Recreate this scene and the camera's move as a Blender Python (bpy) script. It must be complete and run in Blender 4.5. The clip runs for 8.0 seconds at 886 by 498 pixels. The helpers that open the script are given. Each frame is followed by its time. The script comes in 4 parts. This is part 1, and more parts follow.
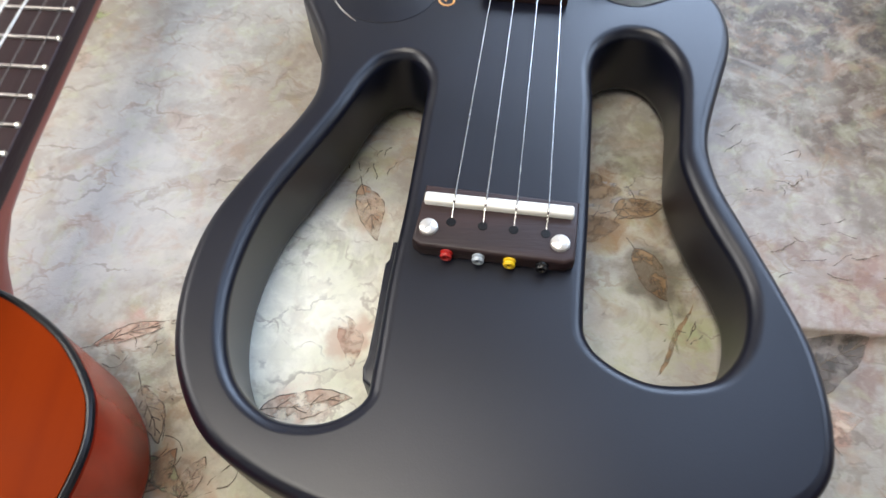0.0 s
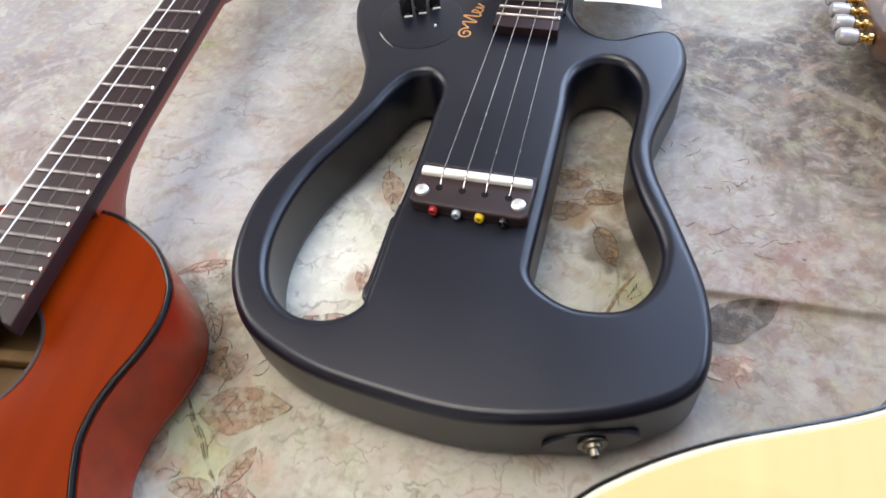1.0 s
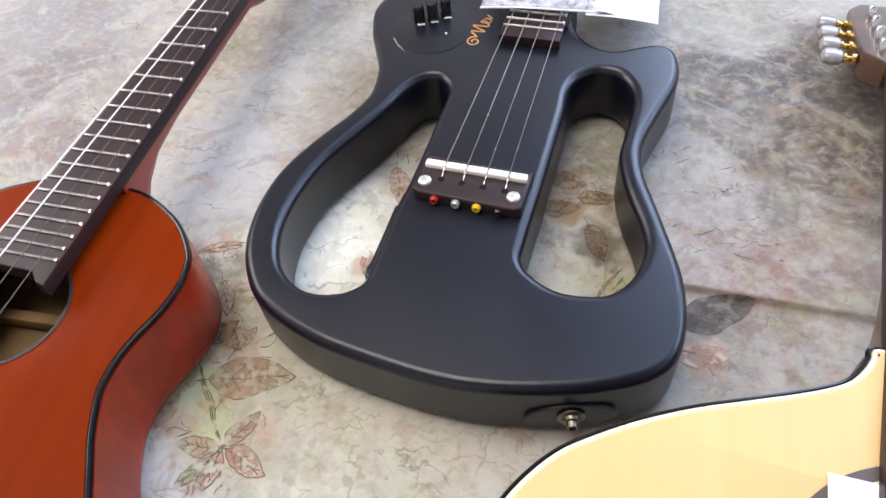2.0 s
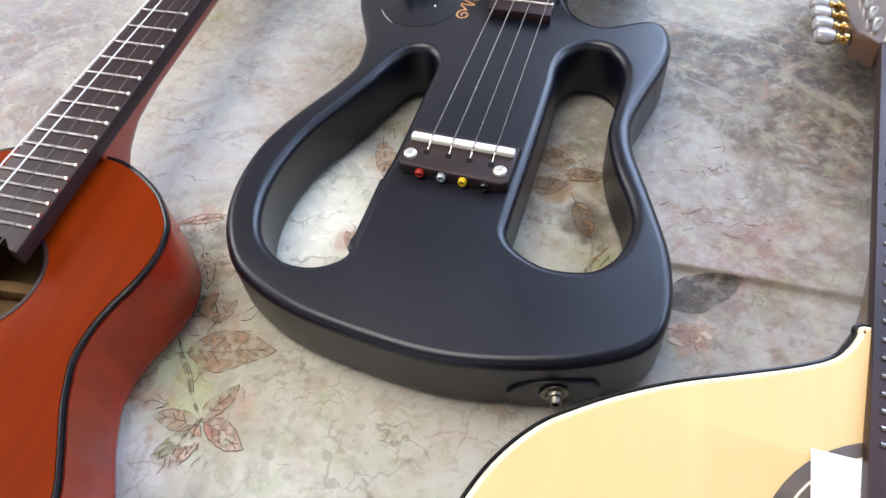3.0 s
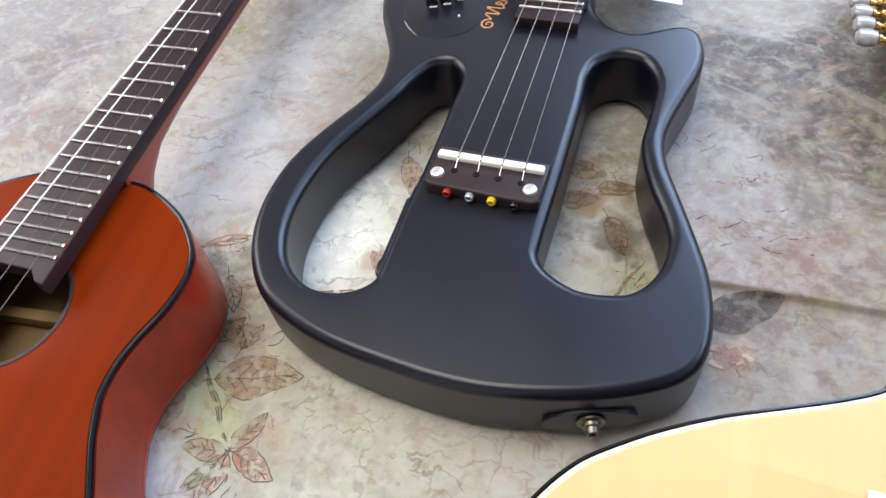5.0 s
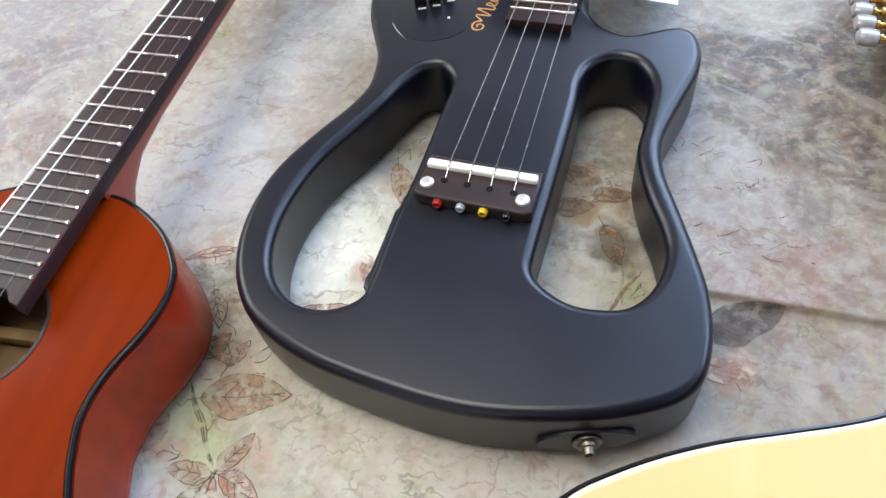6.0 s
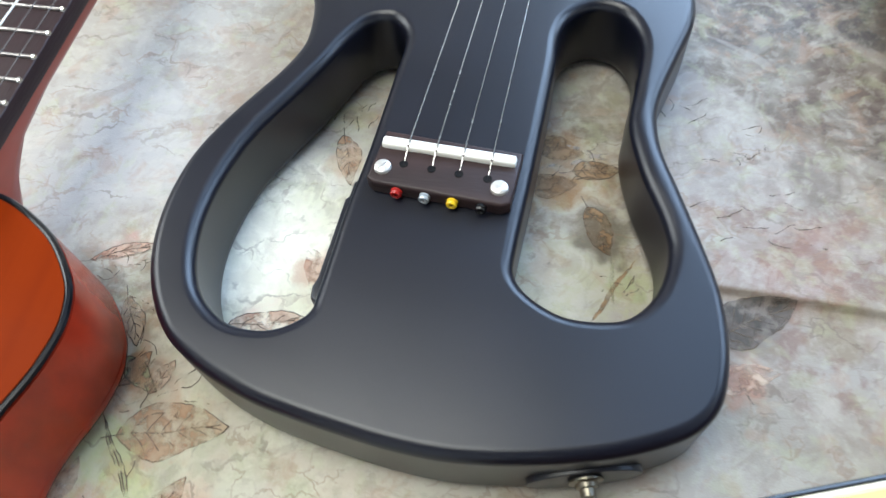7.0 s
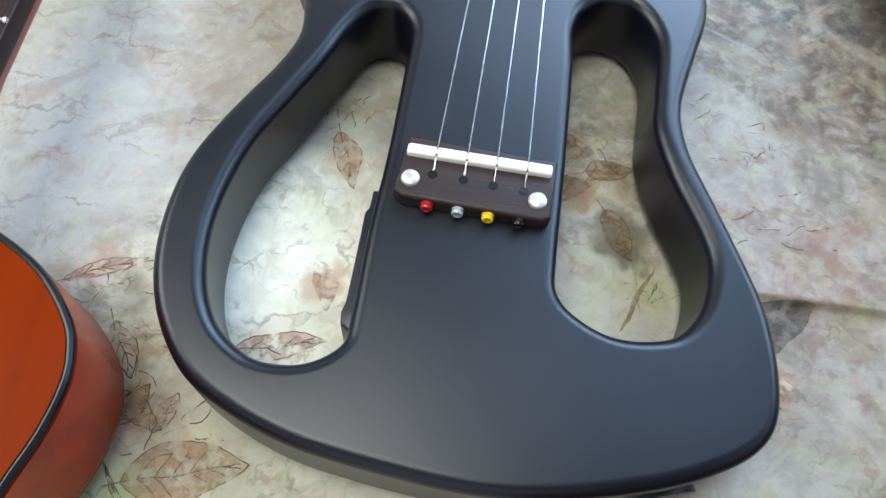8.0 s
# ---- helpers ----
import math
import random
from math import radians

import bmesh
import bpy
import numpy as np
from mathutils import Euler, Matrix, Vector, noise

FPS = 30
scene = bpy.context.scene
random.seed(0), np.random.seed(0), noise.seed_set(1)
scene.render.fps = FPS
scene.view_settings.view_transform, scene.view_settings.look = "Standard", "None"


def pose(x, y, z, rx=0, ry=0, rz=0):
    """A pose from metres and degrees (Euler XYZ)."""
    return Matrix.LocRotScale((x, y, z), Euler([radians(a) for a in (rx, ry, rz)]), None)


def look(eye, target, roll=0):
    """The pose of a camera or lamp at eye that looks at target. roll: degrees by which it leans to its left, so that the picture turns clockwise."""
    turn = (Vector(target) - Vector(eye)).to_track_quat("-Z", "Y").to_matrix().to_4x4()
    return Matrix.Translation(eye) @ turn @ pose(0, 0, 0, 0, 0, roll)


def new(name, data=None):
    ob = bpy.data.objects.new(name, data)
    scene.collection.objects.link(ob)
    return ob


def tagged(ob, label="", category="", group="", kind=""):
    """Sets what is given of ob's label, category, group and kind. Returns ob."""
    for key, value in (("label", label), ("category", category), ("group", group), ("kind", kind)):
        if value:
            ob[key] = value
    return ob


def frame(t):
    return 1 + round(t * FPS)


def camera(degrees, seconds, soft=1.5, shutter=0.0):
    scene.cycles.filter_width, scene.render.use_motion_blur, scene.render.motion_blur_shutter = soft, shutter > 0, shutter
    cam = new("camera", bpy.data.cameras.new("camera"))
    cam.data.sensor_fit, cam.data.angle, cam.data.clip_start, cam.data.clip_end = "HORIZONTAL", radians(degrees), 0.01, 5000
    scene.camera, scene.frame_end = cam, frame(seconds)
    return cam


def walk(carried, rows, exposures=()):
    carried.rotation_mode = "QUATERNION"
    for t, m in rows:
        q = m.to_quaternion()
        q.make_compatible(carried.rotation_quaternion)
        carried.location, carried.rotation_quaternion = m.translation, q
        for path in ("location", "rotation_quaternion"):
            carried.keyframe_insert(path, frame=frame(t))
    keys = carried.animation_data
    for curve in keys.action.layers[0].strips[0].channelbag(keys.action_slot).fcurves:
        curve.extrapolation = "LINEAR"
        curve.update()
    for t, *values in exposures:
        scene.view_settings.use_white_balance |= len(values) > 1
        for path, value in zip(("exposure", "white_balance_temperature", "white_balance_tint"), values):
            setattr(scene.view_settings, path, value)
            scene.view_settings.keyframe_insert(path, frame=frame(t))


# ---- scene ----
cam = camera(63.3, 8.0, 1.5, 0.4)
PATH = [
    (0, (0.012, 0.003, 0.255), (-0.091, 1.015, -1.466), -2.9),
    (0.5, (0.037, -0.033, 0.284), (-0.196, 1.069, -1.369), -6.6),
    (1, (0.067, -0.072, 0.295), (-0.303, 1.056, -1.315), -9.7),
    (1.5, (0.075, -0.096, 0.301), (-0.334, 1.053, -1.284), -8.6),
    (1.7, (0.079, -0.097, 0.306), (-0.34, 1.075, -1.259), -8.7),
    (2.8, (0.081, -0.101, 0.296), (-0.29, 1.044, -1.301), -6.4),
    (3, (0.082, -0.099, 0.296), (-0.296, 1.047, -1.3), -6.6),
    (3.5, (0.081, -0.096, 0.296), (-0.335, 1.027, -1.306), -8.6),
    (4, (0.08, -0.091, 0.294), (-0.345, 1.032, -1.305), -9.3),
    (4.5, (0.078, -0.086, 0.295), (-0.356, 1.028, -1.307), -9.9),
    (5, (0.076, -0.084, 0.297), (-0.363, 1.032, -1.304), -10.1),
    (6.5, (0.075, -0.058, 0.286), (-0.339, 1.037, -1.335), -10.6),
    (6.7, (0.068, -0.05, 0.272), (-0.255, 1.041, -1.372), -6.8),
    (7, (0.054, -0.023, 0.264), (-0.196, 0.961, -1.458), -6.3),
    (7.5, (0.015, 0.003, 0.248), (-0.055, 0.903, -1.537), 1.0),
    (8, (0.002, -0.001, 0.26), (0.046, 0.905, -1.522), 7.5),
]
EXPOSURES = [(0, 0.03, 6450, 11), (1.5, 0.0, 6350, 16), (3, 0.0, 6200, 14), (5, 0.0, 6150, 13), (6.5, 0.06, 6100, 10), (7, 0.2, 5950, 5), (7.5, 0.32, 5900, 4), (8, 0.04, 5900, 3)]
walk(cam, [(t, look(eye, target, roll)) for t, eye, target, roll in PATH], EXPOSURES)
scene.view_settings.exposure = 0.0

# ---------------------------------------------------------------- light
world = bpy.data.worlds.new("world")
scene.world = world
world.use_nodes = True
wn, wl = world.node_tree.nodes, world.node_tree.links
sky = wn.new("ShaderNodeTexSky")
sky.sky_type, sky.sun_disc = "NISHITA", False
sky.sun_elevation, sky.sun_rotation = radians(40), radians(200)
wl.new(sky.outputs[0], wn["Background"].inputs[0])
wn["Background"].inputs[1].default_value = 0.12


def area_lamp(name, m, w, h, power, colour):
    data = bpy.data.lights.new(name, "AREA")
    data.shape, data.size, data.size_y, data.energy, data.color = "RECTANGLE", w, h, power, colour
    ob = new(name, data)
    ob.matrix_world = m
    return ob


area_lamp("north_window_daylight", look((0.88, 1.86, 1.28), (0.88, 0.0, 1.1)), 1.36, 1.1, 56.0, (0.58, 0.74, 1.0))
area_lamp("east_window_daylight", look((1.86, 1.15, 1.05), (0.3, 0.35, 0.4)), 0.9, 1.1, 24.0, (0.58, 0.74, 1.0))
area_lamp("west_window_daylight", look((-1.76, 0.5, 1.15), (0.0, 0.4, 0.5)), 1.1, 1.2, 29.0, (1.0, 0.96, 0.89))
area_lamp("north_skylight", look((0.80, 1.08, 1.97), (0.80, 1.08, 0.0)), 0.90, 1.25, 11.0, (0.56, 0.73, 1.0))
# added warm fill from above, no known source, to brighten the cover
area_lamp("overhead_fill", look((-0.50, 0.05, 1.97), (-0.50, 0.05, 0.0)), 1.1, 1.1, 36.0, (1.0, 0.93, 0.80))


# ---------------------------------------------------------------- materials
def material(name, base, second=None, rough=0.5, metal=0.0, scale=40.0, stretch=(1, 1, 1), bump=0.0, fine=600.0,
             coat=0.0, wear=0.0, contrast=(0.35, 0.65), turn=0.0, cover=None, gloss=0.5):
    m = bpy.data.materials.new(name)
    m.use_nodes = True
    n, l = m.node_tree.nodes, m.node_tree.links
    b = n["Principled BSDF"]
    b.inputs["Roughness"].default_value, b.inputs["Metallic"].default_value = rough, metal
    b.inputs["Coat Weight"].default_value, b.inputs["Coat Roughness"].default_value = coat, 0.08
    b.inputs["Specular IOR Level"].default_value = gloss
    co = n.new("ShaderNodeTexCoord")
    mp = n.new("ShaderNodeMapping")
    mp.inputs["Scale"].default_value = stretch
    mp.inputs["Rotation"].default_value = (0, 0, turn)
    l.new(co.outputs["Object"], mp.inputs[0])
    a = n.new("ShaderNodeTexNoise")
    a.inputs["Scale"].default_value, a.inputs["Detail"].default_value = scale, 6
    l.new(mp.outputs[0], a.inputs["Vector"])
    f = n.new("ShaderNodeTexNoise")
    f.inputs["Scale"].default_value, f.inputs["Detail"].default_value = fine, 3
    l.new(mp.outputs[0], f.inputs["Vector"])
    r = n.new("ShaderNodeMapRange")
    r.inputs[1].default_value, r.inputs[2].default_value = contrast
    l.new(a.outputs[0], r.inputs[0])
    mix = n.new("ShaderNodeMix")
    mix.data_type = "RGBA"
    second = second or tuple(c * 0.8 for c in base)
    mix.inputs[6].default_value, mix.inputs[7].default_value = (*base, 1), (*second, 1)
    l.new(r.outputs[0], mix.inputs[0])
    l.new(mix.outputs[2], b.inputs["Base Color"])
    if cover:
        thin = n.new("ShaderNodeMapRange")
        thin.inputs[1].default_value, thin.inputs[2].default_value = 0.40, 0.60
        thin.inputs[3].default_value, thin.inputs[4].default_value = cover
        blot = n.new("ShaderNodeTexNoise")
        blot.inputs["Scale"].default_value, blot.inputs["Detail"].default_value = 160, 5
        l.new(mp.outputs[0], blot.inputs["Vector"])
        l.new(blot.outputs[0], thin.inputs[0])
        l.new(thin.outputs[0], b.inputs["Alpha"])
    if wear:
        wr = n.new("ShaderNodeMapRange")
        wr.inputs[3].default_value, wr.inputs[4].default_value = rough - wear, rough + wear
        l.new(a.outputs[0], wr.inputs[0])
        l.new(wr.outputs[0], b.inputs["Roughness"])
    if bump:
        bp = n.new("ShaderNodeBump")
        bp.inputs["Strength"].default_value, bp.inputs["Distance"].default_value = bump, 0.0006
        l.new(f.outputs[0], bp.inputs["Height"])
        l.new(bp.outputs[0], b.inputs["Normal"])
    return m


SATIN = material("satin_black_paint", (0.0030, 0.0037, 0.0090), (0.0042, 0.0050, 0.0115), 0.33, scale=22, bump=0.05, fine=1500, wear=0.05, gloss=0.47)
GLOSS_BLACK = material("gloss_black_plastic", (0.008, 0.008, 0.009), None, 0.2, scale=60, wear=0.05)
ROSEWOOD = material("rosewood", (0.036, 0.018, 0.018), (0.019, 0.010, 0.011), 0.42, gloss=0.25, scale=60, stretch=(1, 0.12, 1), bump=0.25, fine=900, wear=0.06)
BRIDGEWOOD = material("bridge_rosewood", (0.044, 0.024, 0.023), (0.022, 0.013, 0.013), 0.42, gloss=0.3, scale=60, stretch=(0.15, 1, 1), bump=0.25, fine=900, wear=0.06)
BONE = material("white_bone", (0.82, 0.80, 0.74), (0.74, 0.71, 0.63), 0.35, scale=120)
STEEL = material("polished_steel", (0.72, 0.71, 0.69), (0.55, 0.54, 0.52), 0.25, 1.0, scale=200, wear=0.08)
SCREW = material("pearl_screw_cap", (0.72, 0.70, 0.66), (0.55, 0.53, 0.50), 0.3, 0.5, scale=400, wear=0.08)
FRETWIRE = material("worn_fretwire", (0.40, 0.375, 0.36), (0.27, 0.25, 0.24), 0.34, 1.0, scale=160, wear=0.08)
NICKEL = material("nickel", (0.24, 0.22, 0.17), (0.15, 0.135, 0.11), 0.36, 1.0, scale=200)
GOLD = material("gold_metal", (0.80, 0.52, 0.16), (0.60, 0.36, 0.10), 0.25, 1.0, scale=200)
GOLD_PRINT = material("gold_lettering", (0.66, 0.33, 0.11), (0.52, 0.25, 0.08), 0.45, 0.2, scale=200)
RED_TOP = material("orange_varnished_spruce", (0.190, 0.0205, 0.0005), (0.145, 0.0140, 0.0004), 0.46, scale=70, stretch=(1, 0.05, 1), bump=0.03, contrast=(0.3, 0.7), gloss=0.04, coat=0.0)
RED_SIDE = material("red_varnished_mahogany", (0.29, 0.022, 0.007), (0.20, 0.015, 0.006), 0.26, scale=60, stretch=(0.25, 1, 0.6), bump=0.03, gloss=0.35)
RED_NECK = material("red_varnished_neck", (0.26, 0.036, 0.018), (0.18, 0.024, 0.013), 0.28, scale=60, stretch=(1, 0.1, 1), coat=0.0)
HONEY = material("natural_spruce_top", (0.68, 0.46, 0.20), (0.61, 0.40, 0.165), 0.6, scale=60, stretch=(1, 0.03, 1), coat=0.0, bump=0.03, contrast=(0.25, 0.75), gloss=0.3)
BROWN_SIDE = material("dark_mahogany_side", (0.085, 0.040, 0.020), (0.050, 0.024, 0.013), 0.35, scale=50, stretch=(0.3, 1, 1), coat=0.3)
IVOROID = material("cream_binding", (0.80, 0.72, 0.52), (0.70, 0.61, 0.42), 0.35, scale=90)
ROSETTE = material("rosette_wood", (0.10, 0.062, 0.036), (0.045, 0.030, 0.020), 0.5, scale=90, stretch=(1, 1, 1))
BLACK_BIND = material("black_binding", (0.006, 0.006, 0.007), None, 0.2, scale=90, coat=0.0, gloss=0.35)
RAW_WOOD = material("unfinished_wood", (0.30, 0.185, 0.075), (0.19, 0.115, 0.045), 0.7, scale=50, stretch=(1, 0.08, 1), bump=0.2)
NYLON = material("clear_nylon_string", (0.80, 0.79, 0.74), (0.70, 0.69, 0.65), 0.25, scale=200)
DULL_STRING = material("dull_nylon_string", (0.10, 0.085, 0.075), (0.08, 0.07, 0.06), 0.5, scale=200)
RED_PLASTIC = material("red_lacquer", (0.42, 0.016, 0.012), None, 0.3, scale=300)
GREY_PLASTIC = material("silver_lacquer", (0.45, 0.50, 0.54), None, 0.3, 0.4, scale=300)
YELLOW_PLASTIC = material("yellow_lacquer", (0.85, 0.56, 0.01), None, 0.3, scale=300)
PEARL = material("pearl_button", (0.34, 0.32, 0.32), (0.22, 0.21, 0.21), 0.16, scale=150, coat=0.6)
PAPER = material("white_paper", (0.84, 0.84, 0.86), (0.78, 0.78, 0.81), 0.6, scale=40)
FILM = material("clear_film", (0.62, 0.61, 0.68), (0.75, 0.74, 0.80), 0.12, scale=90, cover=(0.28, 0.55), bump=0.2, fine=120)
GREY_INK = material("grey_ink", (0.30, 0.32, 0.36), None, 0.6, scale=200)
PALE_PRINT = material("pale_lilac_print", (0.66, 0.65, 0.78), None, 0.5, scale=90)
PLASTER = material("cream_plaster", (0.74, 0.72, 0.68), (0.68, 0.66, 0.61), 0.8, scale=3, bump=0.2, fine=90)
CEILING = material("unseen_dark_ceiling", (0.24, 0.215, 0.19), (0.19, 0.17, 0.15), 0.7, scale=5, stretch=(1, 0.1, 1))
FLOORING = material("brown_floorboards", (0.22, 0.13, 0.07), (0.15, 0.09, 0.05), 0.5, scale=6, stretch=(1, 0.1, 1))
MATTRESS = material("mattress_ticking", (0.60, 0.58, 0.54), None, 0.8, scale=20)


def cloth_material():
    m = bpy.data.materials.new("printed_cotton")
    m.use_nodes = True
    n, l = m.node_tree.nodes, m.node_tree.links
    b = n["Principled BSDF"]
    b.inputs["Roughness"].default_value = 0.75
    co = n.new("ShaderNodeTexCoord")

    def tex(scale, detail, distort, shift):
        mp = n.new("ShaderNodeMapping")
        mp.inputs["Location"].default_value = shift
        l.new(co.outputs["Object"], mp.inputs[0])
        t = n.new("ShaderNodeTexNoise")
        t.inputs["Scale"].default_value, t.inputs["Detail"].default_value = scale, detail
        t.inputs["Distortion"].default_value = distort
        t.inputs["Roughness"].default_value = 0.6
        l.new(mp.outputs[0], t.inputs["Vector"])
        return t.outputs[0]

    def ramp(value, lo, hi, top=1.0):
        r = n.new("ShaderNodeMapRange")
        r.interpolation_type = "SMOOTHSTEP"
        r.inputs[1].default_value, r.inputs[2].default_value, r.inputs[4].default_value = lo, hi, top
        l.new(value, r.inputs[0])
        return r.outputs[0]

    def mix(fac, a, c):
        x = n.new("ShaderNodeMix")
        x.data_type = "RGBA"
        l.new(fac, x.inputs[0])
        if isinstance(a, tuple):
            x.inputs[6].default_value = (*a, 1)
        else:
            l.new(a, x.inputs[6])
        x.inputs[7].default_value = (*c, 1)
        return x.outputs[2]

    def bent_by(scale, amount, detail=7):
        """The place on the cloth, pushed about by noise, so that what is drawn there gets a ragged rim."""
        bend = n.new("ShaderNodeTexNoise")
        bend.inputs["Scale"].default_value, bend.inputs["Detail"].default_value = scale, detail
        l.new(co.outputs["Object"], bend.inputs["Vector"])
        push = n.new("ShaderNodeVectorMath")
        push.operation = "MULTIPLY_ADD"
        l.new(bend.outputs[1], push.inputs[0])
        push.inputs[1].default_value, push.inputs[2].default_value = (amount, amount, 0.0), (-amount / 2, -amount / 2, 0.0)
        out = n.new("ShaderNodeVectorMath")
        out.operation = "ADD"
        l.new(co.outputs["Object"], out.inputs[0])
        l.new(push.outputs[0], out.inputs[1])
        return out.outputs[0]

    coarse, fine = bent_by(26, 0.085), bent_by(70, 0.030)

    def near(x, y, r, strength, bent):
        d = n.new("ShaderNodeVectorMath")
        d.operation = "DISTANCE"
        l.new(bent, d.inputs[0])
        d.inputs[1].default_value = (x, y, 0.0)
        return ramp(d.outputs["Value"], r * 1.35, r * 0.6, strength)

    def times(u, v):
        both = n.new("ShaderNodeMath")
        both.operation = "MULTIPLY"
        l.new(u, both.inputs[0])
        l.new(v, both.inputs[1])
        return both.outputs[0]

    def patch(below, x, y, r, colour, strength=0.8, bent=None):
        return mix(near(x, y, r, strength, bent or (coarse if r > 0.022 else fine)), below, colour)

    def speckled(below, x, y, r, colour, scale, strength=0.7):
        return mix(times(near(x, y, r, strength, coarse), ramp(tex(scale, 6, 0.3, (x * 50, y * 50, 0)), 0.46, 0.60)), below, colour)

    # pale ground, warm and cool
    c = mix(ramp(tex(9, 5, 0.5, (0, 0, 0)), 0.40, 0.62), (0.36, 0.330, 0.300), (0.31, 0.292, 0.248))
    c = mix(ramp(tex(16, 6, 0.8, (3, 1, 0)), 0.52, 0.68, 0.5), c, (0.26, 0.21, 0.185))
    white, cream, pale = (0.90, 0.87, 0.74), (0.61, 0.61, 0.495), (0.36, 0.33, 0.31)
    pink = (0.275, 0.175, 0.150)
    rust, dark = (0.40, 0.19, 0.09), (0.12, 0.105, 0.075)
    # large washes of the print, with light fall-off painted in: paler left, darker right and far
    c = patch(c, -0.345, 0.275, 0.075, (0.245, 0.232, 0.240))
    c = patch(c, -0.305, 0.200, 0.028, (0.31, 0.29, 0.295))
    c = patch(c, -0.307, 0.236, 0.030, (0.19, 0.17, 0.172))
    c = patch(c, -0.275, 0.178, 0.022, (0.22, 0.165, 0.15))
    c = patch(c, -0.155, 0.180, 0.060, (0.41, 0.395, 0.378), 0.9)
    c = patch(c, -0.150, 0.255, 0.050, (0.345, 0.325, 0.295))
    c = patch(c, -0.205, 0.285, 0.032, (0.25, 0.225, 0.18), 0.7)
    c = patch(c, -0.100, 0.205, 0.024, (0.35, 0.295, 0.25), 0.7)
    # pale print in the left cut-out, painted whiter to offset shade from its walls
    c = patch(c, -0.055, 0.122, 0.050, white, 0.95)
    c = patch(c, -0.020, 0.012, 0.065, cream, 0.95)
    c = patch(c, 0.050, 0.005, 0.060, (0.47, 0.45, 0.38))
    c = patch(c, -0.088, 0.028, 0.042, (0.58, 0.57, 0.44), 0.9)
    c = patch(c, -0.105, 0.075, 0.034, (0.50, 0.47, 0.38), 0.8)
    c = patch(c, -0.100, -0.024, 0.020, (0.62, 0.60, 0.58), 0.9)
    c = patch(c, 0.135, 0.190, 0.034, pale, 0.9)
    c = patch(c, 0.120, 0.228, 0.022, (0.31, 0.28, 0.262), 0.9)
    c = patch(c, 0.140, 0.152, 0.022, pale, 0.8)
    c = patch(c, 0.150, 0.282, 0.042, (0.095, 0.084, 0.084), 0.9)
    # the mandolin headstock's shadow on the cover, painted in as a dark patch
    c = patch(c, 0.215, 0.285, 0.055, (0.075, 0.064, 0.062), 0.9)
    c = patch(c, 0.195, 0.225, 0.036, (0.115, 0.080, 0.060), 0.9)
    c = patch(c, 0.190, 0.188, 0.024, (0.150, 0.120, 0.086), 0.8)
    c = patch(c, 0.232, 0.205, 0.042, (0.090, 0.064, 0.052), 0.9)
    c = patch(c, 0.160, 0.134, 0.020, pink, 0.85)
    c = patch(c, 0.178, 0.150, 0.016, pink, 0.8)
    c = patch(c, 0.137, 0.133, 0.012, pink, 0.7)
    c = patch(c, 0.192, 0.140, 0.016, (0.26, 0.23, 0.22), 0.7)
    c = patch(c, 0.192, 0.096, 0.022, (0.36, 0.345, 0.335), 0.9)
    c = patch(c, 0.172, 0.112, 0.014, (0.25, 0.205, 0.15), 0.8)
    c = patch(c, 0.066, 0.122, 0.024, (0.46, 0.435, 0.335), 0.9)
    c = patch(c, 0.074, 0.222, 0.020, (0.24, 0.225, 0.19), 0.8)
    # smaller stains of the print
    c = patch(c, 0.066, 0.176, 0.022, (0.25, 0.175, 0.095), 0.75, fine)
    c = patch(c, 0.074, 0.206, 0.016, (0.25, 0.225, 0.165), 0.8, fine)
    c = patch(c, 0.076, 0.198, 0.012, (0.20, 0.18, 0.125), 0.8)
    c = patch(c, 0.056, 0.187, 0.013, (0.27, 0.155, 0.07), 0.95)
    c = patch(c, 0.058, 0.164, 0.013, (0.27, 0.155, 0.065), 0.95)
    c = patch(c, 0.078, 0.172, 0.011, (0.34, 0.25, 0.14), 0.8)
    c = patch(c, 0.052, 0.148, 0.008, (0.20, 0.15, 0.09), 0.7)
    c = patch(c, 0.081, 0.144, 0.015, dark, 0.9)
    c = patch(c, 0.088, 0.136, 0.007, dark, 0.8)
    c = patch(c, 0.094, 0.119, 0.009, (0.33, 0.36, 0.19), 0.8)
    c = patch(c, 0.137, 0.085, 0.010, (0.36, 0.205, 0.15), 0.85)
    c = patch(c, 0.142, 0.108, 0.014, (0.20, 0.175, 0.165), 0.8)
    c = patch(c, -0.037, 0.195, 0.010, (0.35, 0.32, 0.20), 0.8)
    c = patch(c, -0.036, 0.168, 0.008, (0.44, 0.31, 0.21), 0.7)
    c = patch(c, -0.037, 0.111, 0.009, (0.50, 0.30, 0.21), 0.8)
    c = patch(c, -0.050, 0.085, 0.010, (0.47, 0.28, 0.20), 0.75)
    c = patch(c, -0.118, 0.096, 0.015, (0.24, 0.225, 0.18), 0.85)
    c = patch(c, -0.122, 0.111, 0.008, (0.46, 0.26, 0.20), 0.7)
    c = patch(c, -0.106, 0.079, 0.010, (0.42, 0.27, 0.16), 0.8)
    c = patch(c, -0.097, 0.058, 0.008, rust, 0.85)
    c = patch(c, -0.084, 0.056, 0.007, (0.40, 0.26, 0.17), 0.7)
    c = patch(c, -0.107, 0.012, 0.010, (0.42, 0.24, 0.125), 0.85)
    c = patch(c, -0.098, 0.024, 0.013, (0.44, 0.49, 0.22), 0.8)
    c = patch(c, -0.086, 0.012, 0.013, (0.46, 0.50, 0.24), 0.75)
    c = patch(c, -0.058, 0.010, 0.010, (0.60, 0.44, 0.33), 0.7)
